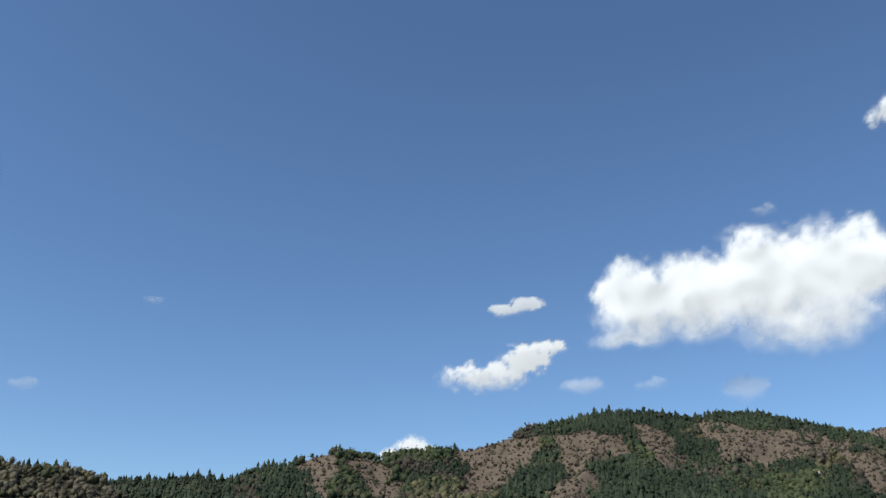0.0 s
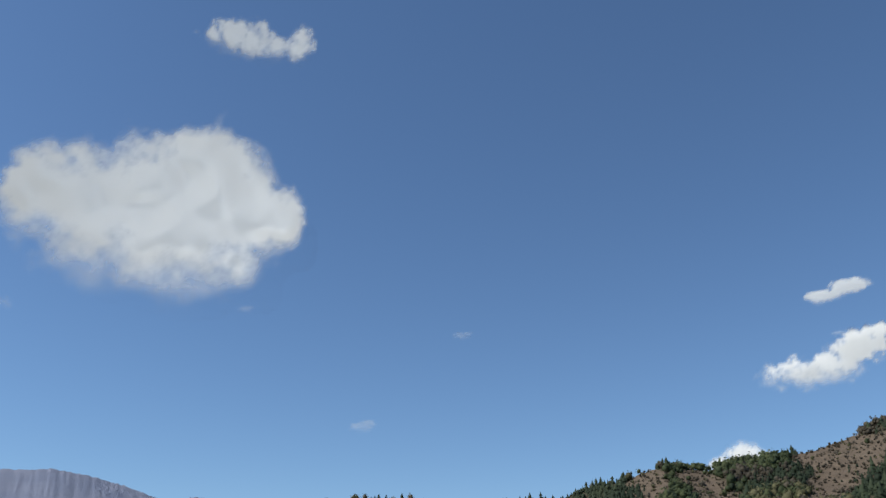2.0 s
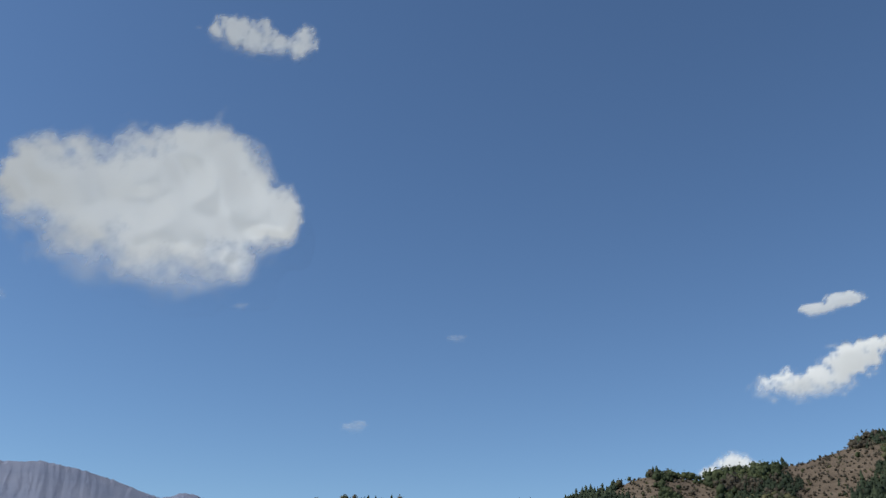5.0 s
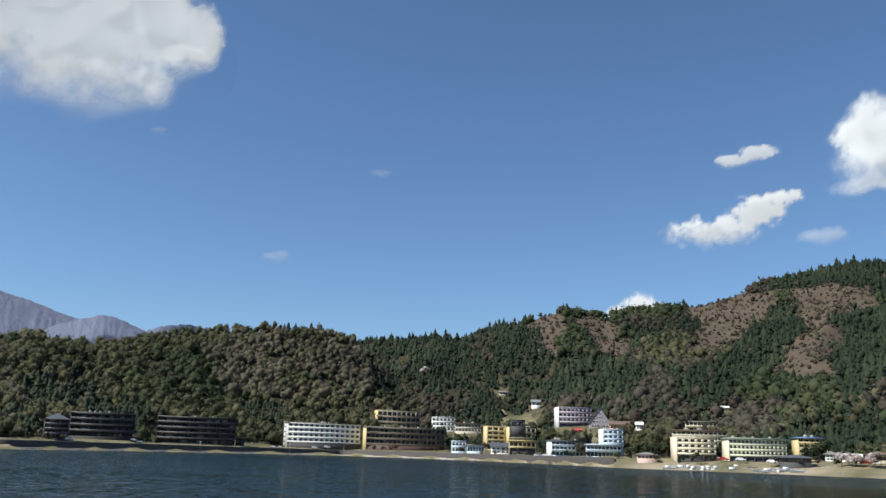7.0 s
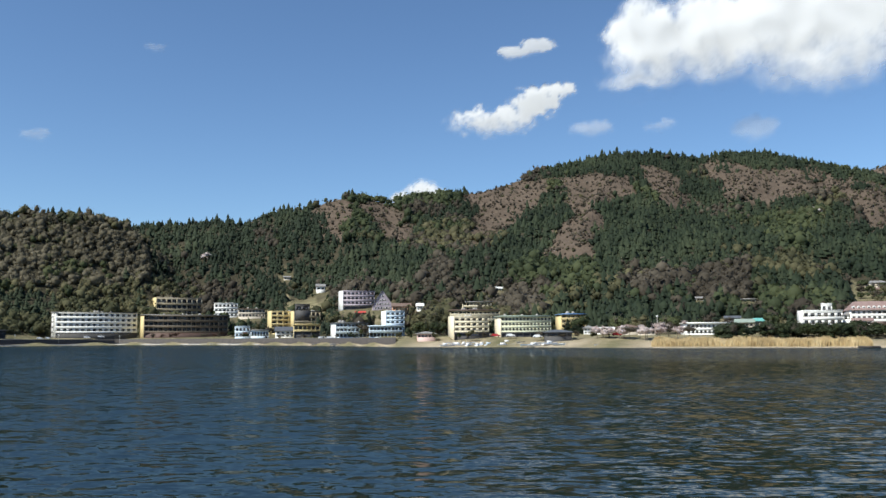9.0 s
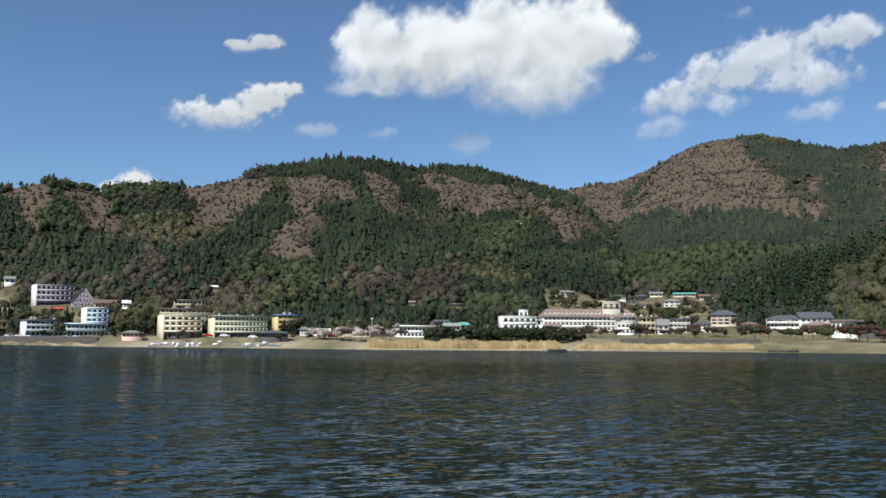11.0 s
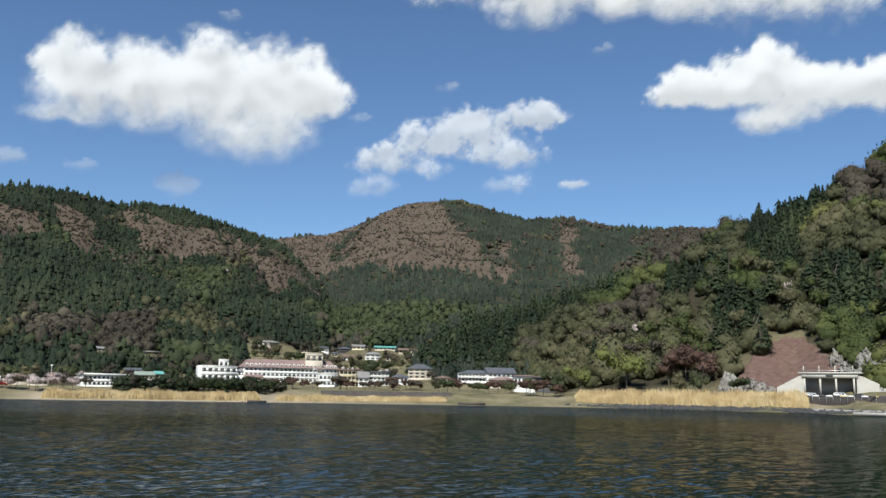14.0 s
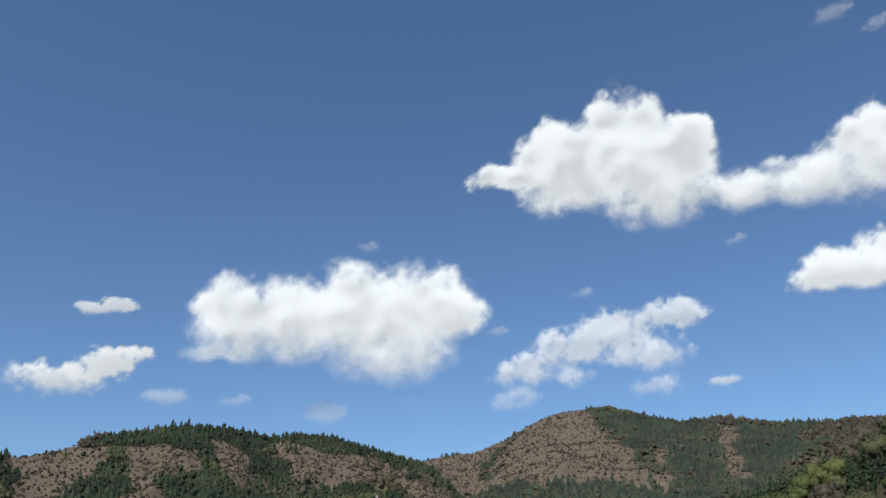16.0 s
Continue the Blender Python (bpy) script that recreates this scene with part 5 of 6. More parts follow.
cloud("broken thin white clouds over the saddle", 38, 16.6, [(33.5, 15.6, 2.6, 1.1, 0.9), (36.5, 17.0, 2.6, 1.2, 1.1), (39.2, 18.0, 2.6, 1.1, 1.1), (43.5, 18.8, 2.6, 0.9, 0.9), (41.5, 16.2, 3.0, 1.2, 1.1), (36.5, 15.1, 1.4, 0.8, 0.7), (32.5, 13.9, 1.7, 0.8, 0.7), (41.8, 14.1, 1.8, 0.7, 0.6)], 36, soft=1.0, thin=0.72, rough=0.85, dist=2700, step=5)
cloud("long white cloud with flat base", 60, 19.2, [(55.0, 19.6, 3.4, 1.6, 0.9), (58.5, 20.2, 3.0, 2.0, 1.6), (62.5, 19.0, 4.0, 1.4, 1.6), (67, 19.0, 4.0, 1.5, 1.6), (59.5, 17.8, 2.4, 1.0, 1.2)], 41, soft=0.6, dist=2700, step=7)
cloud("broad ragged white cloud high over the hills", 44, 28, [(32.5, 29.2, 2.8, 0.9, 0.8), (37.0, 29.2, 3.6, 3.0, 3.0), (41.5, 29.6, 3.6, 3.4, 3.6), (44.0, 27.2, 4.0, 3.0, 2.6), (46.5, 30.0, 1.8, 1.2, 2.0), (50.0, 26.2, 3.0, 1.0, 1.5), (54.5, 26.0, 3.4, 1.5, 1.6), (59.0, 27.0, 4.0, 2.6, 2.8), (64.0, 27.5, 5.0, 3.4, 3.4)], 46, soft=0.6, dist=3950, step=10)
cloud("thin white sliver of cloud", 46.3, 14.1, [(46.3, 14.1, 0.9, 0.3, 0.3)], 51, soft=0.8, thin=0.6)

cloud("white cloud fragment with ragged rim", -56.7, 22.4, [(-56.7, 21.4, 2.0, 1.8, 2.0), (-57.9, 26.5, 0.9, 1.1, 1.1)], 61, soft=0.9, thin=0.85, dist=2600, step=6)
for k, (az, el, w) in enumerate(((-25.5, 42.5, 0.7), (-20.4, 18.4, 0.6), (-27.3, 12.4, 0.8), (-35.7, 19.8, 0.5), (-51.2, 18.4, 0.8), (57.6, 34.9, 1.2), (60.2, 33.6, 1.0), (13.5, 13.7, 0.9), (31.4, 18.3, 0.7), (48.4, 22.8, 0.7), (37.6, 20.5, 0.7), (22.2, 24.1, 0.8))):
    cloud("faint thin white cloud wisp", az, el, [(az, el, w, 0.4 * w, 0.35 * w), (az + w * 0.6, el + w * 0.3, w * 0.6, w * 0.3, w * 0.3)], 70 + 3 * k, soft=1.4, thin=0.24, rough=1.1, dist=2400, step=4.5)

# ---- shore: walls, road, reeds, rocks ----
def strip(name, label, category, az0, az1, offs, heights, material, step=0.3):
    """A long run beside the shore with a given cross-section: distance behind the shore and height."""
    a = np.arange(az0, az1, step)
    A, O = np.meshgrid(a, np.array(offs, float))
    R = table(SHORE, A) + O
    Z = np.broadcast_to(np.array(heights, float)[:, None], A.shape)
    v = np.stack([R * np.sin(np.radians(A)), R * np.cos(np.radians(A)), Z], -1).reshape(-1, 3)
    return tagged(new(name, mesh_from(name, v, grid_faces(len(offs), len(a))[:, ::-1], material)), label, category, kind="structure")


strip("retaining_wall", "long dark stone retaining wall along the lake road", "wall", -58, -4, [8.6, 9.0, 9.6, 10.0], [-0.5, 4.2, 4.2, 3.4], M_STONEWALL)
strip("walkway", "pale concrete walkway along the foot of the wall", "path", -58, -13, [1.6, 1.8, 4.6, 4.8], [-0.6, 0.85, 0.95, 0.2], M_CONCRETE)
strip("road", "asphalt lake road behind the wall", "road", -58, -4, [10.0, 10.1, 20.5, 20.6], [3.6, 4.5, 4.62, 4.0], M_ASPHALT)
strip("garden_wall", "dark stone terrace wall behind the beach", "wall", 29.5, 38.5, [17, 17.3, 18.2, 18.4], [1.0, 5.0, 5.0, 3.5], M_STONEWALL)
strip("quay_wall", "low concrete quay below the lake road", "wall", 60.8, 74, [2.0, 2.3, 6.0, 6.2], [-0.6, 1.4, 1.5, 0.5], M_CONCRETE)
strip("road_bank", "dark bank and wall under the lake road", "wall", 56, 74, [22, 22.5, 23.5, 24], [2.0, 6.0, 6.0, 4.5], M_STONEWALL)

M_REED = foliage("dry straw reeds", [(0.0, (0.42, 0.31, 0.16)), (0.5, (0.56, 0.43, 0.23)), (1.0, (0.68, 0.55, 0.33))], 0.9, 0.2)


def reed_bed(az0, az1, o0, o1, count, tall, wide, label):
    a = rng.uniform(az0, az1, count)
    r = table(SHORE, a) + rng.uniform(o0, o1, count)
    z = land(a, r)[0]
    edge = 0.5 + 0.7 * fbm(a * 1.4, r * 0.1, 77, 4)
    h = tall * rng.uniform(0.6, 1.1, count) * edge * np.clip((a - az0) * 2.5 + 0.35, 0, 1) * np.clip((az1 - a) * 2.5 + 0.35, 0, 1)
    base = np.stack([r * np.sin(np.radians(a)), r * np.cos(np.radians(a)), z - 0.1], 1)
    t = np.radians(a) + rng.uniform(-0.8, 0.8, count)
    side = np.stack([np.cos(t), -np.sin(t), 0 * t], 1) * (wide * rng.uniform(0.6, 1.3, count))[:, None]
    lean = rng.normal(size=(count, 3)) * (0.12, 0.12, 0) * h[:, None]
    up = np.stack([0 * h, 0 * h, h], 1)
    v = np.stack([base - side, base + side, base + side * 0.9 + up * 0.6 + lean * 0.4, base + up + lean, base - side * 0.7 + up * 0.55 + lean * 0.4], 1).reshape(-1, 3)
    i = np.arange(count)[:, None] * 5
    f = np.concatenate([i + [0, 1, 2], i + [0, 2, 4], i + [4, 2, 3]], 1).reshape(-1, 3)
    tint = np.repeat(np.clip(fbm(a * 2.0, r * 0.15, 80, 4) * 1.6 - 0.3 + rng.uniform(-0.15, 0.15, count), 0, 1), 5)
    return tagged(new("reed_bed", mesh_from("reed_bed", v, f, M_REED, {"tint": tint})), label, "reeds", "reed beds", "stuff")


reed_bed(46.3, 60.6, 7, 20, 16000, 4.6, 0.16, "tall golden dry reeds above the rocky shore")
reed_bed(12.6, 25.6, 4, 15, 12000, 2.9, 0.18, "golden dry reeds along the flat shore")
reed_bed(26.6, 38.0, 4, 13, 9000, 2.2, 0.18, "short golden reeds below the terrace wall")
reed_bed(56.5, 60.5, 40, 52, 1600, 2.6, 0.16, "straw-coloured grass by the rocks")

M_ROCK = painted("dark shore rock", (0.025, 0.025, 0.027), (0.085, 0.08, 0.075), 4, 0.8, False)
M_PALEROCK = painted("pale fractured rock", (0.3, 0.28, 0.25), (0.12, 0.115, 0.1), 6, 0.9, False)


def rocks(az0, az1, o0, o1, count, size, material, label, lift=0.0):
    a = rng.uniform(az0, az1, count)
    r = table(SHORE, a) + rng.uniform(o0, o1, count)
    z = land(a, r)[0] + lift
    pos = np.stack([r * np.sin(np.radians(a)), r * np.cos(np.radians(a)), np.maximum(z, -0.1) - 0.2], 1)
    shapes = []
    for _ in range(6):
        v, f = ico(1)
        shapes.append((v * (1 + rng.uniform(-0.35, 0.3, (len(v), 1))) * (1, 0.8, 0.6) + (0, 0, 0.3), f))
    ob = planted("rocks", label, material, shapes, pos, size * rng.uniform(0.4, 1.5, count), rng.uniform(0.7, 1.2, count))
    return tagged(ob, category="rocks", kind="stuff")


rocks(45.6, 67, -1.5, 7, 3600, 1.0, M_ROCK, "dark broken rocks along the waterline")
rocks(-44, -5, -0.5, 2.5, 500, 0.5, M_ROCK, "small stones along the thin beach")
rocks(4, 45, -0.4, 1.5, 420, 0.35, M_ROCK, "scattered stones on the sandy beach")

# ---- single trees ----
def trunk_mesh(h, r, limbs, seed):
    rnd = random.Random(seed)
    pieces = []
    def limb(p, q, r0, r1, n=6):
        p, q = np.array(p, float), np.array(q, float)
        d = (q - p) / np.linalg.norm(q - p)
        s = np.cross(d, (0.3, 0.9, 0.2))
        s /= np.linalg.norm(s)
        t = np.cross(d, s)
        a = np.arange(n) * 2 * math.pi / n
        ring = np.cos(a)[:, None] * s + np.sin(a)[:, None] * t
        v = np.concatenate([p + ring * r0, q + ring * r1])
        f = np.array([[i, (i + 1) % n, n + (i + 1) % n] for i in range(n)] + [[i, n + (i + 1) % n, n + i] for i in range(n)])
        pieces.append((v, f))
    top = (rnd.uniform(-0.3, 0.3), rnd.uniform(-0.3, 0.3), h)
    limb((0, 0, -0.6), (top[0] * 0.4, top[1] * 0.4, h * 0.45), r, r * 0.7)
    limb((top[0] * 0.4, top[1] * 0.4, h * 0.45), top, r * 0.7, r * 0.25)
    for k in range(limbs):
        a, z0 = rnd.uniform(0, 6.28), h * rnd.uniform(0.35, 0.75)
        l = h * rnd.uniform(0.3, 0.5)
        limb((top[0] * 0.4, top[1] * 0.4, z0), (math.cos(a) * l * 0.8, math.sin(a) * l * 0.8, z0 + l * 0.7), r * 0.4, r * 0.1, 5)
    return join(pieces)


def leafy(kind, seed):
    """Crown of one full-size tree, radius 1: lumps and many small clumps."""
    global rng
    keep, rng = rng, np.random.default_rng(seed)
    if kind == "conifer":
        out = join([(lambda p: (p[0] * (0.72, 0.72, 0.97), p[1]))(conifer_crown(7, 7, 0.3)), sprays(190, 0.16)])
    else:
        pieces = []
        for k in range(9):
            c = rng.normal(size=3) * (0.4, 0.4, 0.3)
            s = rng.uniform(0.36, 0.54)
            v, f = ico(1)
            pieces.append((v * s * (0.78 if kind != "twig" else 0.6) * (1 + rng.uniform(-0.25, 0.25, (len(v), 1))) + c, f))
            v, f = cards(64, 0.18 if kind != "twig" else 0.14, (0.55, 1.2))
            if kind == "willow":
                v = v * (0.9, 0.9, 1.3) - (0, 0, 0.2)
            pieces.append((v * s + c, f))
        v, f = join(pieces)
        out = (v * (1, 1, 0.95), f)
    rng = keep
    return out


TREES = {}


def tree(kind, material, az, r, height, width, label, category="tree", trunk=0.3):
    """A tree as a thing: trunk with limbs, and crown. Alike trees share their meshes."""
    pick = len([k for k in TREES if k[0] == kind and k[1] == material.name])
    key = (kind, material.name, int(az * 37) % 3)
    if key not in TREES:
        v, f = leafy(kind, 100 + pick * 7 + len(TREES))
        crown = mesh_from("crown", v, f, material, {"tint": np.repeat(np.random.default_rng(len(TREES)).uniform(0, 1), len(v))})
        tv, tf = trunk_mesh(1.0, 0.028, 7, len(TREES))
        TREES[key] = (crown, mesh_from("trunk", tv, tf, M_BARK))
    crown, stem = TREES[key]
    root = new("tree" if category == "tree" else "shrub")
    turn = (az * 97 + r * 13) % 360
    root.matrix_world = Matrix.Translation(place(az, r)) @ Matrix.Rotation(radians(turn), 4, "Z")
    t = child("trunk", stem, root)
    t.scale = (height * 0.9, height * 0.9, height * 0.9)
    c = child("crown", crown, root, (0, 0, height * trunk if kind == "conifer" else height * (0.5 + trunk * 0.5)))
    hz = height * (1 - trunk) / (3.6 if kind == "conifer" else 2.0)
    c.scale = (width / 2, width / 2, hz)
    return tagged(root, label, category, "lakeside trees" if category == "tree" else "shrubs")


GROVE = random.Random(5)


def grove(count, az0, az1, o0, o1, choices, h0, h1, label, aspect=0.85, trunk=0.25, category="tree"):
    for _ in range(count):
        az = GROVE.uniform(az0, az1)
        r = float(table(SHORE, az)) + GROVE.uniform(o0, o1)
        if any(a0 + 0.1 < az < a1 - 0.1 and r0 + 45 < r < r1 for a0, a1, r0, r1 in SITES):
            r = float(table(SHORE, az)) + o0
        kind, material = GROVE.choice(choices)
        h = GROVE.uniform(h0, h1)
        tree(kind, material, az, r, h, h * aspect * GROVE.uniform(0.8, 1.2), label, category, trunk)


tree("willow", M_WILLOW, 49.7, 390, 20, 21, "bright yellow-green willow behind the reeds", trunk=0.15)
tree("willow", M_WILLOW, 46.7, 385, 13, 12, "pale green young willow beside the reeds", trunk=0.2)
tree("willow", M_GREEN, 44.9, 395, 12, 11, "pale green tree beside the restaurant", trunk=0.2)
tree("twig", M_MAROON, 52.4, 396, 17, 17, "wide maroon budding tree by the hill foot", trunk=0.2)
tree("twig", M_MAROON, 54.5, 392, 17, 18, "wide maroon budding tree by the hill foot", trunk=0.2)
tree("twig", M_MAROON, 53.5, 400, 18, 18, "wide maroon budding tree by the hill foot", trunk=0.15)
tree("leaf", M_GREEN, 54.2, 372, 13, 8, "slim green tree before maroon trees", trunk=0.2)
tree("leaf", M_OLIVE, 52.9, 374, 11, 7, "slim olive tree before maroon trees", trunk=0.2)
tree("leaf", M_GREEN, 56.6, 356, 9, 10, "small spreading green tree by the road", trunk=0.3)
tree("leaf", M_BLOSSOM, 50.6, 500, 9, 9, "white blossoming cherry on the wooded slope", trunk=0.2)
tree("leaf", M_BLOSSOM, 59.9, 484, 9, 7, "white blossoming cherry among dark pines", trunk=0.2)
tree("leaf", M_BLOSSOM, 22.65, 1040, 12, 12, "white blossoming cherry on the far slope", trunk=0.1)
tree("leaf", M_BLOSSOM, -16.7, 960, 12, 13, "white blossoming cherry on the far slope", trunk=0.1)
tree("twig", M_BLOSSOM, 60.0, 486, 8, 8, "white flowering cherry among dark trees on the hillside", trunk=0.15)
tree("twig", M_BLOSSOM, 51.2, 496, 9, 13, "white flowering cherry among dark trees on the hillside", trunk=0.15)
tree("conifer", M_CONIFER, 47.6, 470, 19, 9, "tall dark conifer on the slope", trunk=0.1)
tree("conifer", M_CONIFER, -6.1, 560, 15, 6, "dark conifer between the hotels", trunk=0.1)
tree("conifer", M_CONIFER, -9.4, 668, 16, 12, "broad dark conifer beside the straw slope", trunk=0.05)
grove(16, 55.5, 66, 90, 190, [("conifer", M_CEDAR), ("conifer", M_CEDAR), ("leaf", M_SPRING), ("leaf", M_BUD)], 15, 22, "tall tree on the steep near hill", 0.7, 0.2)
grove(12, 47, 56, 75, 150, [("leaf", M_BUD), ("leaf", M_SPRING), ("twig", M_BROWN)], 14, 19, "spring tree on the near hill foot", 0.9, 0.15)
grove(26, 8.6, 15.2, 19, 27, [("twig", M_BLOSSOM), ("twig", M_BROWN), ("leaf", M_BLOSSOM)], 3.5, 6, "small pale pink cherry by the shore", 1.1, 0.2)
grove(70, 16.6, 27.0, 19, 36, [("leaf", M_SHRUB), ("leaf", M_SHRUB), ("leaf", M_CONIFER), ("twig", M_BROWN)], 3.2, 6, "dense dark evergreen shrub above the reeds", 1.6, -0.15, "shrub")
grove(30, 25.5, 38.5, 62, 105, [("twig", M_MAROON), ("twig", M_MAROON), ("twig", M_BROWN)], 4.5, 7.5, "reddish budding tree among village houses", 1.1, 0.2)
grove(22, 37.0, 45.5, 24, 60, [("twig", M_MAROON), ("leaf", M_OLIVE), ("leaf", M_GREEN)], 4.5, 8, "small budding tree on the grassy bank", 1.1, 0.2)
grove(10, -3.8, -0.9, 50, 100, [("leaf", M_GREEN), ("leaf", M_OLIVE), ("conifer", M_CONIFER)], 9, 15, "green tree between lakeside hotels", 0.8, 0.15)
grove(14, -14.5, -4, 95, 150, [("leaf", M_GREEN), ("leaf", M_OLIVE), ("twig", M_BROWN)], 6, 10, "green tree above the hotels", 1.0, 0.1)
grove(10, -20, -13, 30, 46, [("twig", M_MAROON), ("leaf", M_SHRUB), ("twig", M_BROWN)], 3.5, 6, "reddish budding tree before the tan hotel", 1.2, 0.15)
grove(8, -47, -34.8, 24, 40, [("leaf", M_SHRUB), ("twig", M_BROWN)], 4, 7, "dark roadside tree before timber hotels", 1.1, 0.1)
grove(12, 11.5, 21, 60, 100, [("leaf", M_OLIVE), ("twig", M_BROWN), ("leaf", M_GREEN), ("conifer", M_CONIFER)], 7, 12, "mixed spring tree behind lakeside houses", 0.9, 0.15)
grove(90, 25, 37, 140, 330, [("leaf", M_OLIVE), ("twig", M_BROWN), ("leaf", M_GREEN)], 6, 10, "garden tree in the hillside village", 1.0, 0.15)

grove(26, -13, 12, 62, 84, [("leaf", M_OLIVE), ("leaf", M_GREEN), ("twig", M_BROWN), ("conifer", M_CONIFER)], 6, 11, "spring tree behind the lakeside hotels", 1.0, 0.1)
grove(22, -13, 9, 22, 32, [("leaf", M_SHRUB), ("twig", M_BROWN), ("leaf", M_OLIVE)], 2, 4, "low garden shrub by the beach road", 1.3, 0.02, "shrub")

M_PALECON = painted("pale weathered concrete", (0.56, 0.53, 0.47), (0.48, 0.45, 0.4), 1)


# ---- tunnel portal, rock face and road at the near hill ----
def portal():
    p, rz, w = set_out(59.4, 64.3, 350, 8.4, -6)
    root = new("tunnel_portal")
    root.matrix_world = Matrix.Translation(p) @ Matrix.Rotation(rz, 4, "Z")
    tagged(root, "white concrete road shelter with sloping wing walls", "portal")
    h = 6.6
    child("beam", boxes("beam", [(w * 0.18, w * 0.82, -0.4, 8, h * 0.62, h * 0.86), (w * 0.14, w * 0.86, -0.8, 8, h * 0.86, h * 0.94)], M_PALECON), root)
    for k, x in enumerate((0.2, 0.38, 0.56, 0.76)):
        child("column", boxes("column", [(w * x, w * x + 0.6, -0.2, 0.5, -2, h * 0.62)], M_PALECON), root)
        child("post", boxes("post", [(w * x, w * x + 0.3, 0, 0.3, h * 0.94, h * 1.3)], M_PALECON), root)
    for s in (0, 1):
        a, b = (w * 0.2, -w * 0.12) if s == 0 else (w * 0.8, w * 1.15)
        child("wing_wall", solid("wing_wall", [(a, 0, -2), (b, 0, -2), (b, 0, 0.5), (a, 0, h * 0.86), (a, 1, -2), (b, 1, -2), (b, 1, 0.5), (a, 1, h * 0.86)], [(0, 1, 2, 3), (7, 6, 5, 4), (0, 4, 5, 1), (1, 5, 6, 2), (2, 6, 7, 3), (3, 7, 4, 0)], M_PALECON), root, label="sloping white concrete wing wall")
    child("back_wall", boxes("back_wall", [(w * 0.18, w * 0.82, 7, 7.5, -2, h * 0.62)], M_CONCRETE), root, label="dark inside of the shelter")
    child("sign", boxes("sign", [(w * 0.46, w * 0.54, -0.46, -0.42, h * 0.68, h * 0.8)], M_DARK), root)
    child("railing", boxes("railing", [(w * 0.14, w * 0.86, -0.7, -0.65, h * 1.02, h * 1.05)] + [(w * 0.14 + k * w * 0.06, w * 0.14 + k * w * 0.06 + 0.06, -0.7, -0.64, h * 0.94, h * 1.05) for k in range(13)], M_METAL), root)
    SITES.append((59, 64, 320, 365))


portal()

M_SCREE = mat("pink-brown netted slope", (0.2, 0.12, 0.1), 0.95)
wire(M_SCREE, ramp(M_SCREE, noise_out(M_SCREE, 0.35, 9.0, 0.75), [(0.3, (0.075, 0.05, 0.034)), (0.48, (0.14, 0.08, 0.062)), (0.64, (0.19, 0.12, 0.095)), (0.78, (0.36, 0.31, 0.26))]), bsdf(M_SCREE).inputs["Base Color"])
bump(M_SCREE, noise_out(M_SCREE, 1.2, 8.0, 0.8), 1.0, 0.6)
SCREE = [(56.6, 48, 70), (58.0, 50, 112), (59.5, 52, 128), (60.9, 52, 126), (62.0, 58, 106), (63.2, 62, 78)]
a_s = np.arange(56.6, 63.2, 0.08)
s_s = np.linspace(0, 1, 60)
A_S, S_S = np.meshgrid(a_s, s_s)
lo = np.interp(a_s, [q[0] for q in SCREE], [q[1] for q in SCREE])
hi = np.interp(a_s, [q[0] for q in SCREE], [q[2] for q in SCREE]) + (fbm(a_s * 2, a_s * 0, 90, 3) - 0.5) * 12
O_S = lo + (hi - lo) * S_S
R_S = table(SHORE, A_S) + O_S
Z_S = land(A_S, R_S)[0] + 1.0 + (fbm(A_S * 4, O_S * 0.12, 91, 5) - 0.5) * 1.4 - 3.0 * (np.abs(S_S - 0.5) * 2) ** 8
tagged(new("bare_slope", mesh_from("bare_slope", np.stack([R_S * np.sin(np.radians(A_S)), R_S * np.cos(np.radians(A_S)), Z_S], -1).reshape(-1, 3), grid_faces(60, len(a_s)), M_SCREE, None, True)), "bare pink-brown cut slope above the road", "slope", kind="structure")


def crag(az, r, w, h, seed):
    v, f = ico(4)
    n = np.array([fbm(v[:, 0] * 2 + seed, v[:, 1] * 2 + v[:, 2] * 3, seed + k, 5, 0.6) for k in range(3)]).T - 0.5
    v = v + n * 1.0 + (np.array([fbm(v[:, 0] * 6 + seed, v[:, 1] * 6 + v[:, 2] * 7, seed + 30 + k, 3, 0.6) for k in range(3)]).T - 0.5) * 0.5
    q = v * (w / 2, w / 3, h / 2)
    ob = new("rock_outcrop", mesh_from("rock_outcrop", q, f, M_PALEROCK))
    ob.matrix_world = Matrix.Translation(place(az, r, h * 0.25)) @ Matrix.Rotation(-radians(az), 4, "Z")
    return tagged(ob, "pale fractured rock outcrop beside the cut slope", "rock", "rock outcrops")


CRAGS = random.Random(12)
for k, (az, r, w, h) in enumerate([(56.0, 374, 7, 12), (56.5, 370, 5, 7), (57.2, 371, 6, 8), (57.9, 370, 5, 6), (58.5, 370, 5, 5), (62.2, 388, 5, 9), (62.8, 376, 5, 8), (63.3, 366, 6, 7), (63.9, 372, 6, 10), (64.5, 362, 6, 8), (65.2, 366, 7, 9), (65.9, 356, 7, 7)]):
    crag(az, r, w * CRAGS.uniform(0.85, 1.2), h, 200 + 11 * k)


# ---- vehicles ----
M_CARWHITE = mat("white car paint", (0.75, 0.75, 0.75), 0.25)
M_CARDARK = mat("dark car paint", (0.03, 0.03, 0.035), 0.2)
M_CARRED = mat("red car paint", (0.4, 0.03, 0.03), 0.25)
M_CARGLASS = mat("tinted car glass", (0.02, 0.025, 0.03), 0.05)


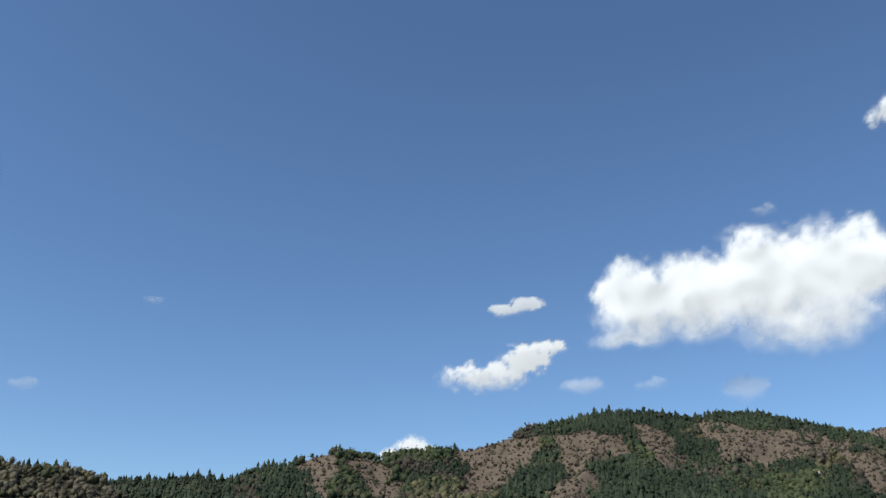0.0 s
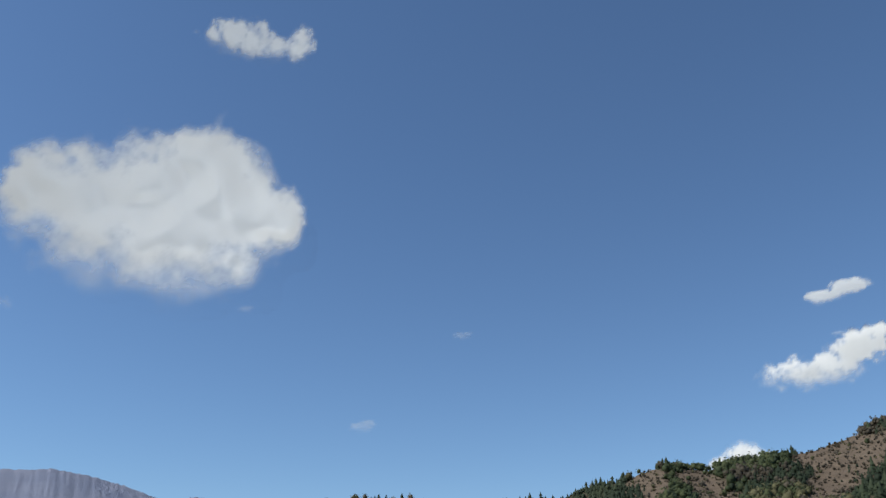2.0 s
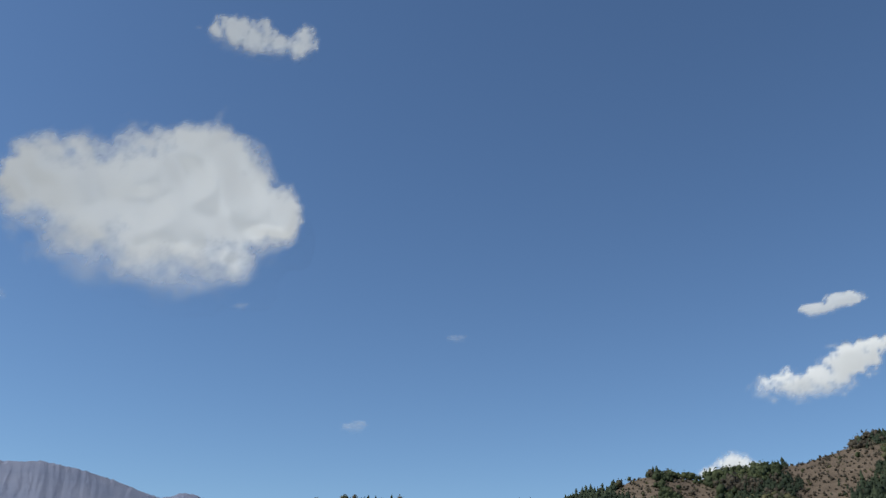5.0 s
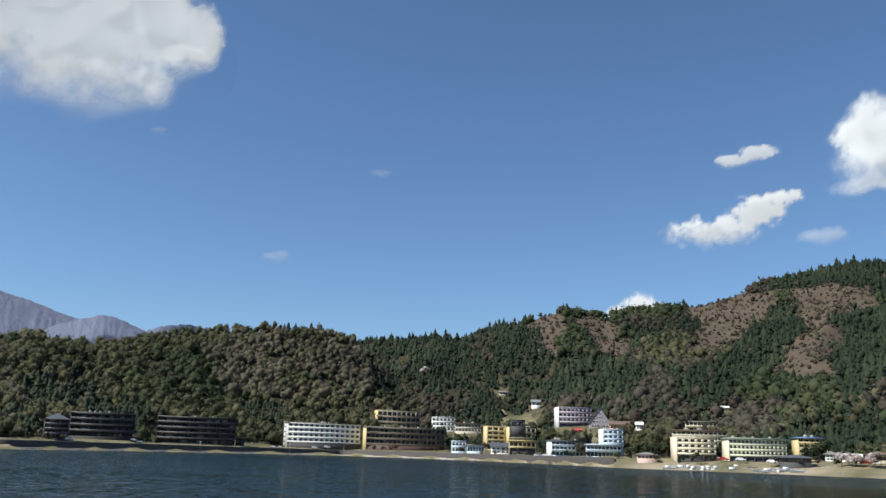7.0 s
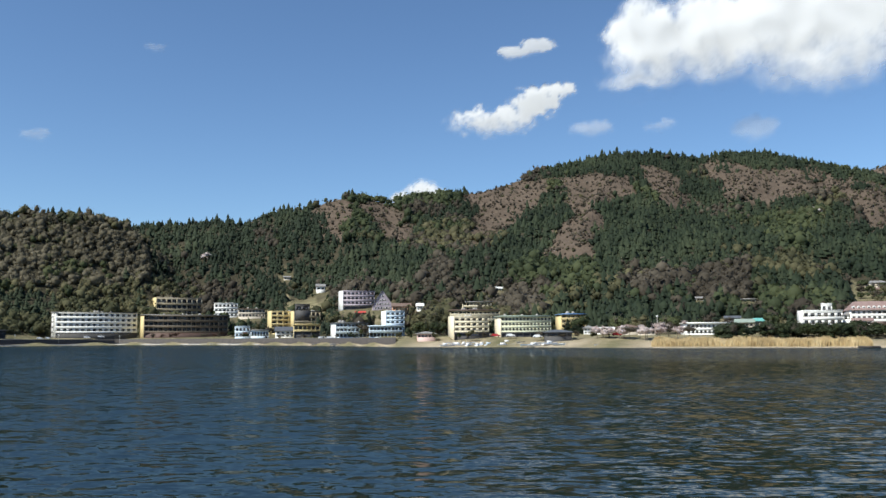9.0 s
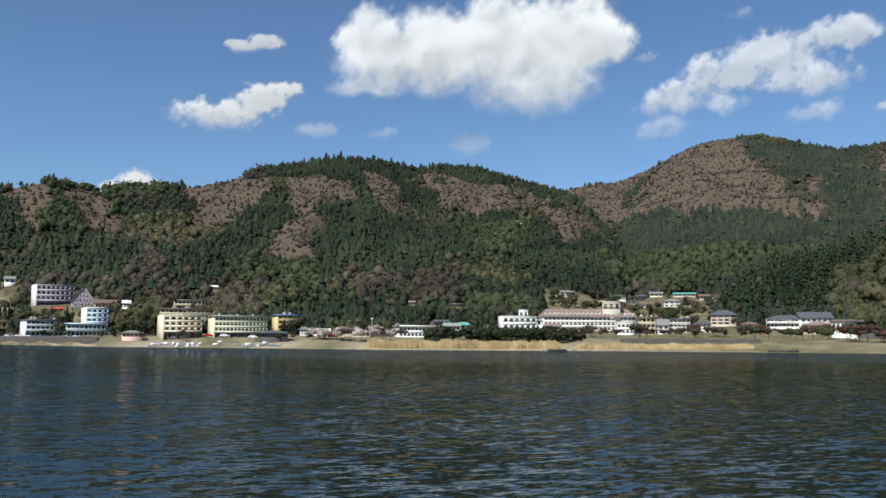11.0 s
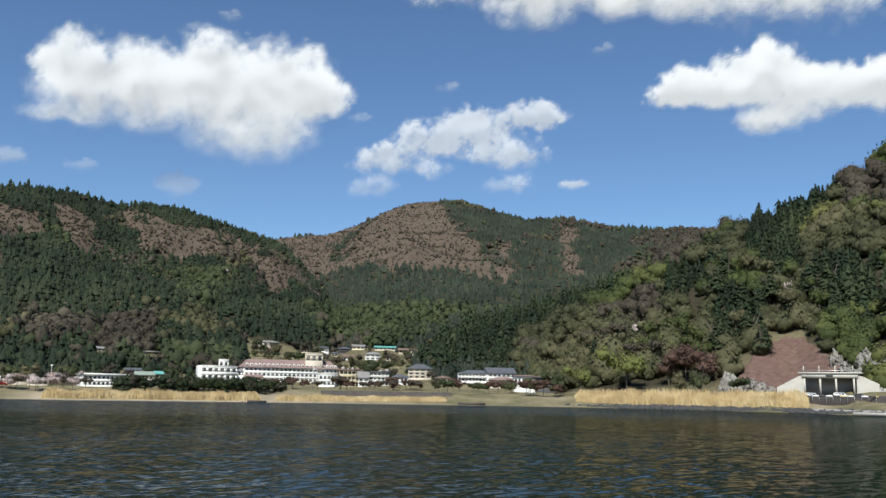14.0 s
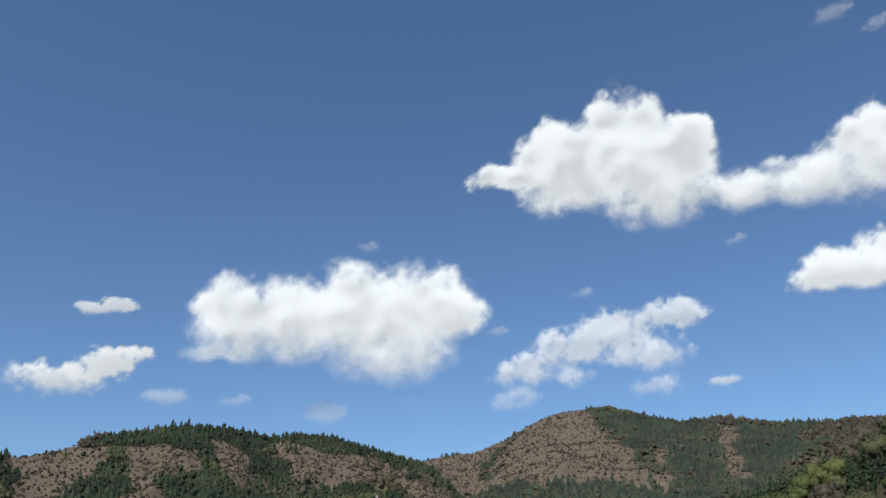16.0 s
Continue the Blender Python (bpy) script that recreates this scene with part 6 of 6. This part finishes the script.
def profile(name, pts, y0, y1, material, inset=0.0):
    n = len(pts)
    v = [(x, y0 + (inset if z > 1.0 else 0), z) for x, z in pts] + [(x, y1 - (inset if z > 1.0 else 0), z) for x, z in pts]
    f = [tuple(range(n)), tuple(range(2 * n - 1, n - 1, -1))] + [(i, n + i, n + (i + 1) % n, (i + 1) % n) for i in range(n)]
    return solid(name, v, f, material)


def wheel_mesh():
    bm = bmesh.new()
    bmesh.ops.create_cone(bm, cap_ends=True, segments=14, radius1=0.33, radius2=0.33, depth=0.22, matrix=Matrix.Rotation(radians(90), 4, "X"))
    me = bpy.data.meshes.new("wheel")
    bm.to_mesh(me)
    bm.free()
    me.materials.append(M_RUBBER)
    return me


WHEEL = wheel_mesh()
VAN = [(-2.3, 0.35), (2.3, 0.35), (2.35, 0.9), (1.75, 1.05), (1.15, 1.85), (-2.2, 1.9), (-2.35, 1.0)]
CAR = [(-2.1, 0.32), (2.1, 0.32), (2.15, 0.75), (1.2, 0.92), (0.6, 1.42), (-1.1, 1.45), (-1.9, 0.98), (-2.15, 0.85)]


def vehicle(az, r, van, paint, label, turn=0.0):
    root = new("van" if van else "car")
    root.matrix_world = Matrix.Translation(place(az, r, 0.35)) @ Matrix.Rotation(radians(-az + turn), 4, "Z")
    tagged(root, label, "van" if van else "car", "parked vehicles")
    pts = VAN if van else CAR
    child("body", profile("body", pts, -0.85, 0.85, paint, 0.08), root)
    if van:
        spans = [(0.35, 1.15, -0.80, -0.77, 1.1, 1.65), (-0.75, 0.25, -0.80, -0.77, 1.1, 1.65), (-1.95, -0.85, -0.80, -0.77, 1.1, 1.65)]
    else:
        spans = [(-0.2, 0.55, -0.80, -0.77, 0.98, 1.32), (-1.15, -0.3, -0.80, -0.77, 0.98, 1.32)]
    for q in spans:
        child("side_window", boxes("side_window", [q], M_CARGLASS), root)
    for x in (-1.4, 1.4):
        for y in (-0.78, 0.78):
            child("wheel", WHEEL, root, (x, y, 0.33))


vehicle(62.4, 338, True, M_CARWHITE, "white van parked by the road shelter")
vehicle(61.3, 342, False, M_CARDARK, "black car parked by the road shelter")
vehicle(60.8, 342, True, M_CARWHITE, "white van parked by the road shelter")
vehicle(63.4, 334, False, M_CARDARK, "black car parked on the lake road")
for az, off_s, van, paint, label in ((-38.7, 24, True, M_CARWHITE, "white van parked on the lake road"), (-35.0, 24, False, M_CARWHITE, "white car parked before timber hotels"), (-34.6, 24, False, M_CARWHITE, "white car parked before timber hotels"),
                                     (-26.45, 25, False, M_CARWHITE, "white car parked beside the white hotel"), (-26.0, 25, False, M_CARWHITE, "white car parked beside the white hotel"), (-23.8, 24, True, M_CARWHITE, "white van before the white hotel"), (-23.0, 24, True, M_CARWHITE, "white van before the white hotel"),
                                     (-9.2, 18, True, M_CARWHITE, "white van parked by the beach"), (-8.7, 19, False, M_CARWHITE, "white car parked by the beach"), (1.0, 20, False, M_CARDARK, "dark car parked by the beach"), (2.4, 20, False, M_CARRED, "red car parked by the beach"), (3.4, 20, False, M_CARWHITE, "white car parked by the beach"),
                                     (5.2, 19, False, M_CARWHITE, "white car parked by the beach"), (43.4, 40, False, M_CARWHITE, "white car before the restaurant"), (10.4, 22, False, M_CARRED, "red car under cherry trees")):
    vehicle(az, float(table(SHORE, az)) + off_s, van, paint, label)

# ---- boats and landing stages ----
def boat(az, off_s, length, paint, label, turn=0.0, cabin=False):
    l, w = length / 2, length * 0.17
    root = new("boat")
    root.matrix_world = Matrix.Translation(place(az, float(table(SHORE, az)) + off_s, 0.1)) @ Matrix.Rotation(radians(-az + turn), 4, "Z")
    tagged(root, label, "boat", "beached boats")
    v = [(-l, -w, 0.55), (l * 0.4, -w, 0.6), (l, 0, 0.85), (l * 0.4, w, 0.6), (-l, w, 0.55), (-l, -w * 0.6, 0), (l * 0.35, -w * 0.55, 0), (l * 0.8, 0, 0.1), (l * 0.35, w * 0.55, 0), (-l, w * 0.6, 0)]
    child("hull", solid("hull", v, [(0, 1, 6, 5), (1, 2, 7, 6), (2, 3, 8, 7), (3, 4, 9, 8), (4, 0, 5, 9), (5, 6, 7, 8, 9), (0, 4, 3, 2, 1)], paint), root)
    child("gunwale", boxes("gunwale", [(-l, l * 0.4, -w - 0.04, -w + 0.06, 0.56, 0.68), (-l, l * 0.4, w - 0.06, w + 0.04, 0.56, 0.68)], M_BLUE), root)
    child("thwart", boxes("thwart", [(-l * 0.3, -l * 0.1, -w * 0.9, w * 0.9, 0.58, 0.66)], M_BEIGE), root)
    if cabin:
        child("cabin", boxes("cabin", [(-l * 0.6, l * 0.1, -w * 0.7, w * 0.7, 0.6, 1.5)], paint), root)


for az, o, ln, paint, label, turn, cabin in ((33.0, 8, 5, M_CARRED, "red and white boat pulled up on the beach", 20, False), (33.5, 11, 5, M_CARWHITE, "white boat pulled up on the beach", -10, False), (35.9, 10, 9, M_TEAL, "long pale teal boat lying on the bank", 8, False), (34.9, 6, 4.5, M_CARWHITE, "white boat pulled up on the beach", 0, False),
                                             (-0.9, 2, 6, M_CARWHITE, "white pleasure boat at the beach", 5, True), (0.6, 3, 5, M_CARWHITE, "white pleasure boat at the beach", 60, True), (1.2, 3, 5, M_CARWHITE, "white pleasure boat at the beach", 70, True), (1.8, 3, 5, M_CARWHITE, "white rowing boat at the beach", 80, False), (3.0, 4, 7, M_CARWHITE, "white motor boat on the beach", 0, True),
                                             (5.0, 4, 6, M_CARWHITE, "white motor boat on the beach", 10, True), (-16.2, 1, 5, M_CARWHITE, "white boat at the stone beach", 15, False), (-9.6, 3, 5, M_YELLOW, "pale wooden boat on the beach", 0, False), (-8.4, 3, 5, M_BEIGE, "pale wooden boat on the beach", 0, False), (9.4, 4, 6, M_CARWHITE, "white boat under cherry trees", 0, False)):
    boat(az, o, ln, paint, label, turn, cabin)


BEACH = random.Random(31)
for k in range(18):
    paint, hue = BEACH.choice(((M_CARWHITE, "white"), (M_CARWHITE, "white"), (M_CARDARK, "dark"), (M_PALEBLUE, "pale blue")))
    boat(-0.8 + 7.6 * (k + BEACH.uniform(0.1, 0.9)) / 18, BEACH.uniform(4, 13), BEACH.uniform(3.5, 6), paint, hue + " small boat pulled up on the sandy beach", BEACH.uniform(-30, 80), BEACH.random() < 0.3)


def stage(az0, az1, o, h, label, material):
    p, rz, w = set_out(az0, az1, float(table(SHORE, (az0 + az1) / 2)) + o, 0.0, 0)
    root = new("landing_stage")
    root.matrix_world = Matrix.Translation(p) @ Matrix.Rotation(rz, 4, "Z")
    tagged(root, label, "jetty", "landing stages")
    n = max(3, int(w / 2.2))
    for k in range(n):
        child("plank", boxes("plank", [(k * w / n + 0.02, (k + 1) * w / n - 0.02, 0, 2.4, h - 0.15, h)], material), root)
    child("fender", boxes("fender", [(0, w, -0.12, -0.01, 0.1, h - 0.1)], material), root)
    for k in range(n + 1):
        child("pile", boxes("pile", [(k * w / n - 0.1, k * w / n + 0.1, 0.2, 0.4, -2, h - 0.15)], M_DARK), root)


stage(38.6, 40.4, -3, 1.1, "dark timber landing stage at the beach", M_STONEWALL)
stage(40.5, 43.0, -1.5, 0.6, "pale low landing stage at the beach", M_CONCRETE)
stage(24.8, 26.0, -2, 0.7, "short dark landing stage by the reeds", M_STONEWALL)
stage(63.0, 66.5, -2.0, 1.0, "pale concrete landing at the rocky shore", M_CONCRETE)

# ---- road barrier, lamp posts ----
def barrier(az0, az1, off_s, z, label):
    p, rz, w = set_out(az0, az1, float(table(SHORE, (az0 + az1) / 2)) + off_s, z, 0)
    root = new("road_barrier")
    root.matrix_world = Matrix.Translation(p) @ Matrix.Rotation(rz, 4, "Z")
    tagged(root, label, "barrier", "road barriers")
    n = int(w / 2)
    for k in range(n):
        child("panel", boxes("panel", [(k * w / n, (k + 1) * w / n - 0.02, 0, 0.08, 0.35, 0.85)], (M_WHITE, M_DARK, M_CARWHITE, M_DARK, M_YELLOW)[k % 5]), root)
        child("post", boxes("post", [(k * w / n, k * w / n + 0.12, 0.08, 0.2, -1.5, 0.9)], M_METAL), root)


barrier(60.8, 67, 21, 5.1, "white, black and yellow striped road barrier")


def lamp(az, off_s, h, label):
    root = new("lamp_post")
    root.matrix_world = Matrix.Translation(place(az, float(table(SHORE, az)) + off_s)) @ Matrix.Rotation(-radians(az), 4, "Z")
    tagged(root, label, "lamp post", "lamp posts")
    child("pole", boxes("pole", [(-0.1, 0.1, -0.1, 0.1, -0.8, h)], M_CONCRETE), root)
    child("head", boxes("head", [(-0.5, 0.5, -0.16, 0.16, h, h + 0.4), (-0.3, 0.3, -0.12, 0.12, h + 0.4, h + 0.55)], M_WHITE), root)


for az, o, h in ((-27.8, 12, 6), (-25.4, 6, 7), (-21.9, 6, 6), (-31.0, 8, 6), (29.0, 45, 9), (13.0, 24, 8), (22.5, 40, 9)):
    lamp(az, o, h, "pale concrete lamp post by the shore")
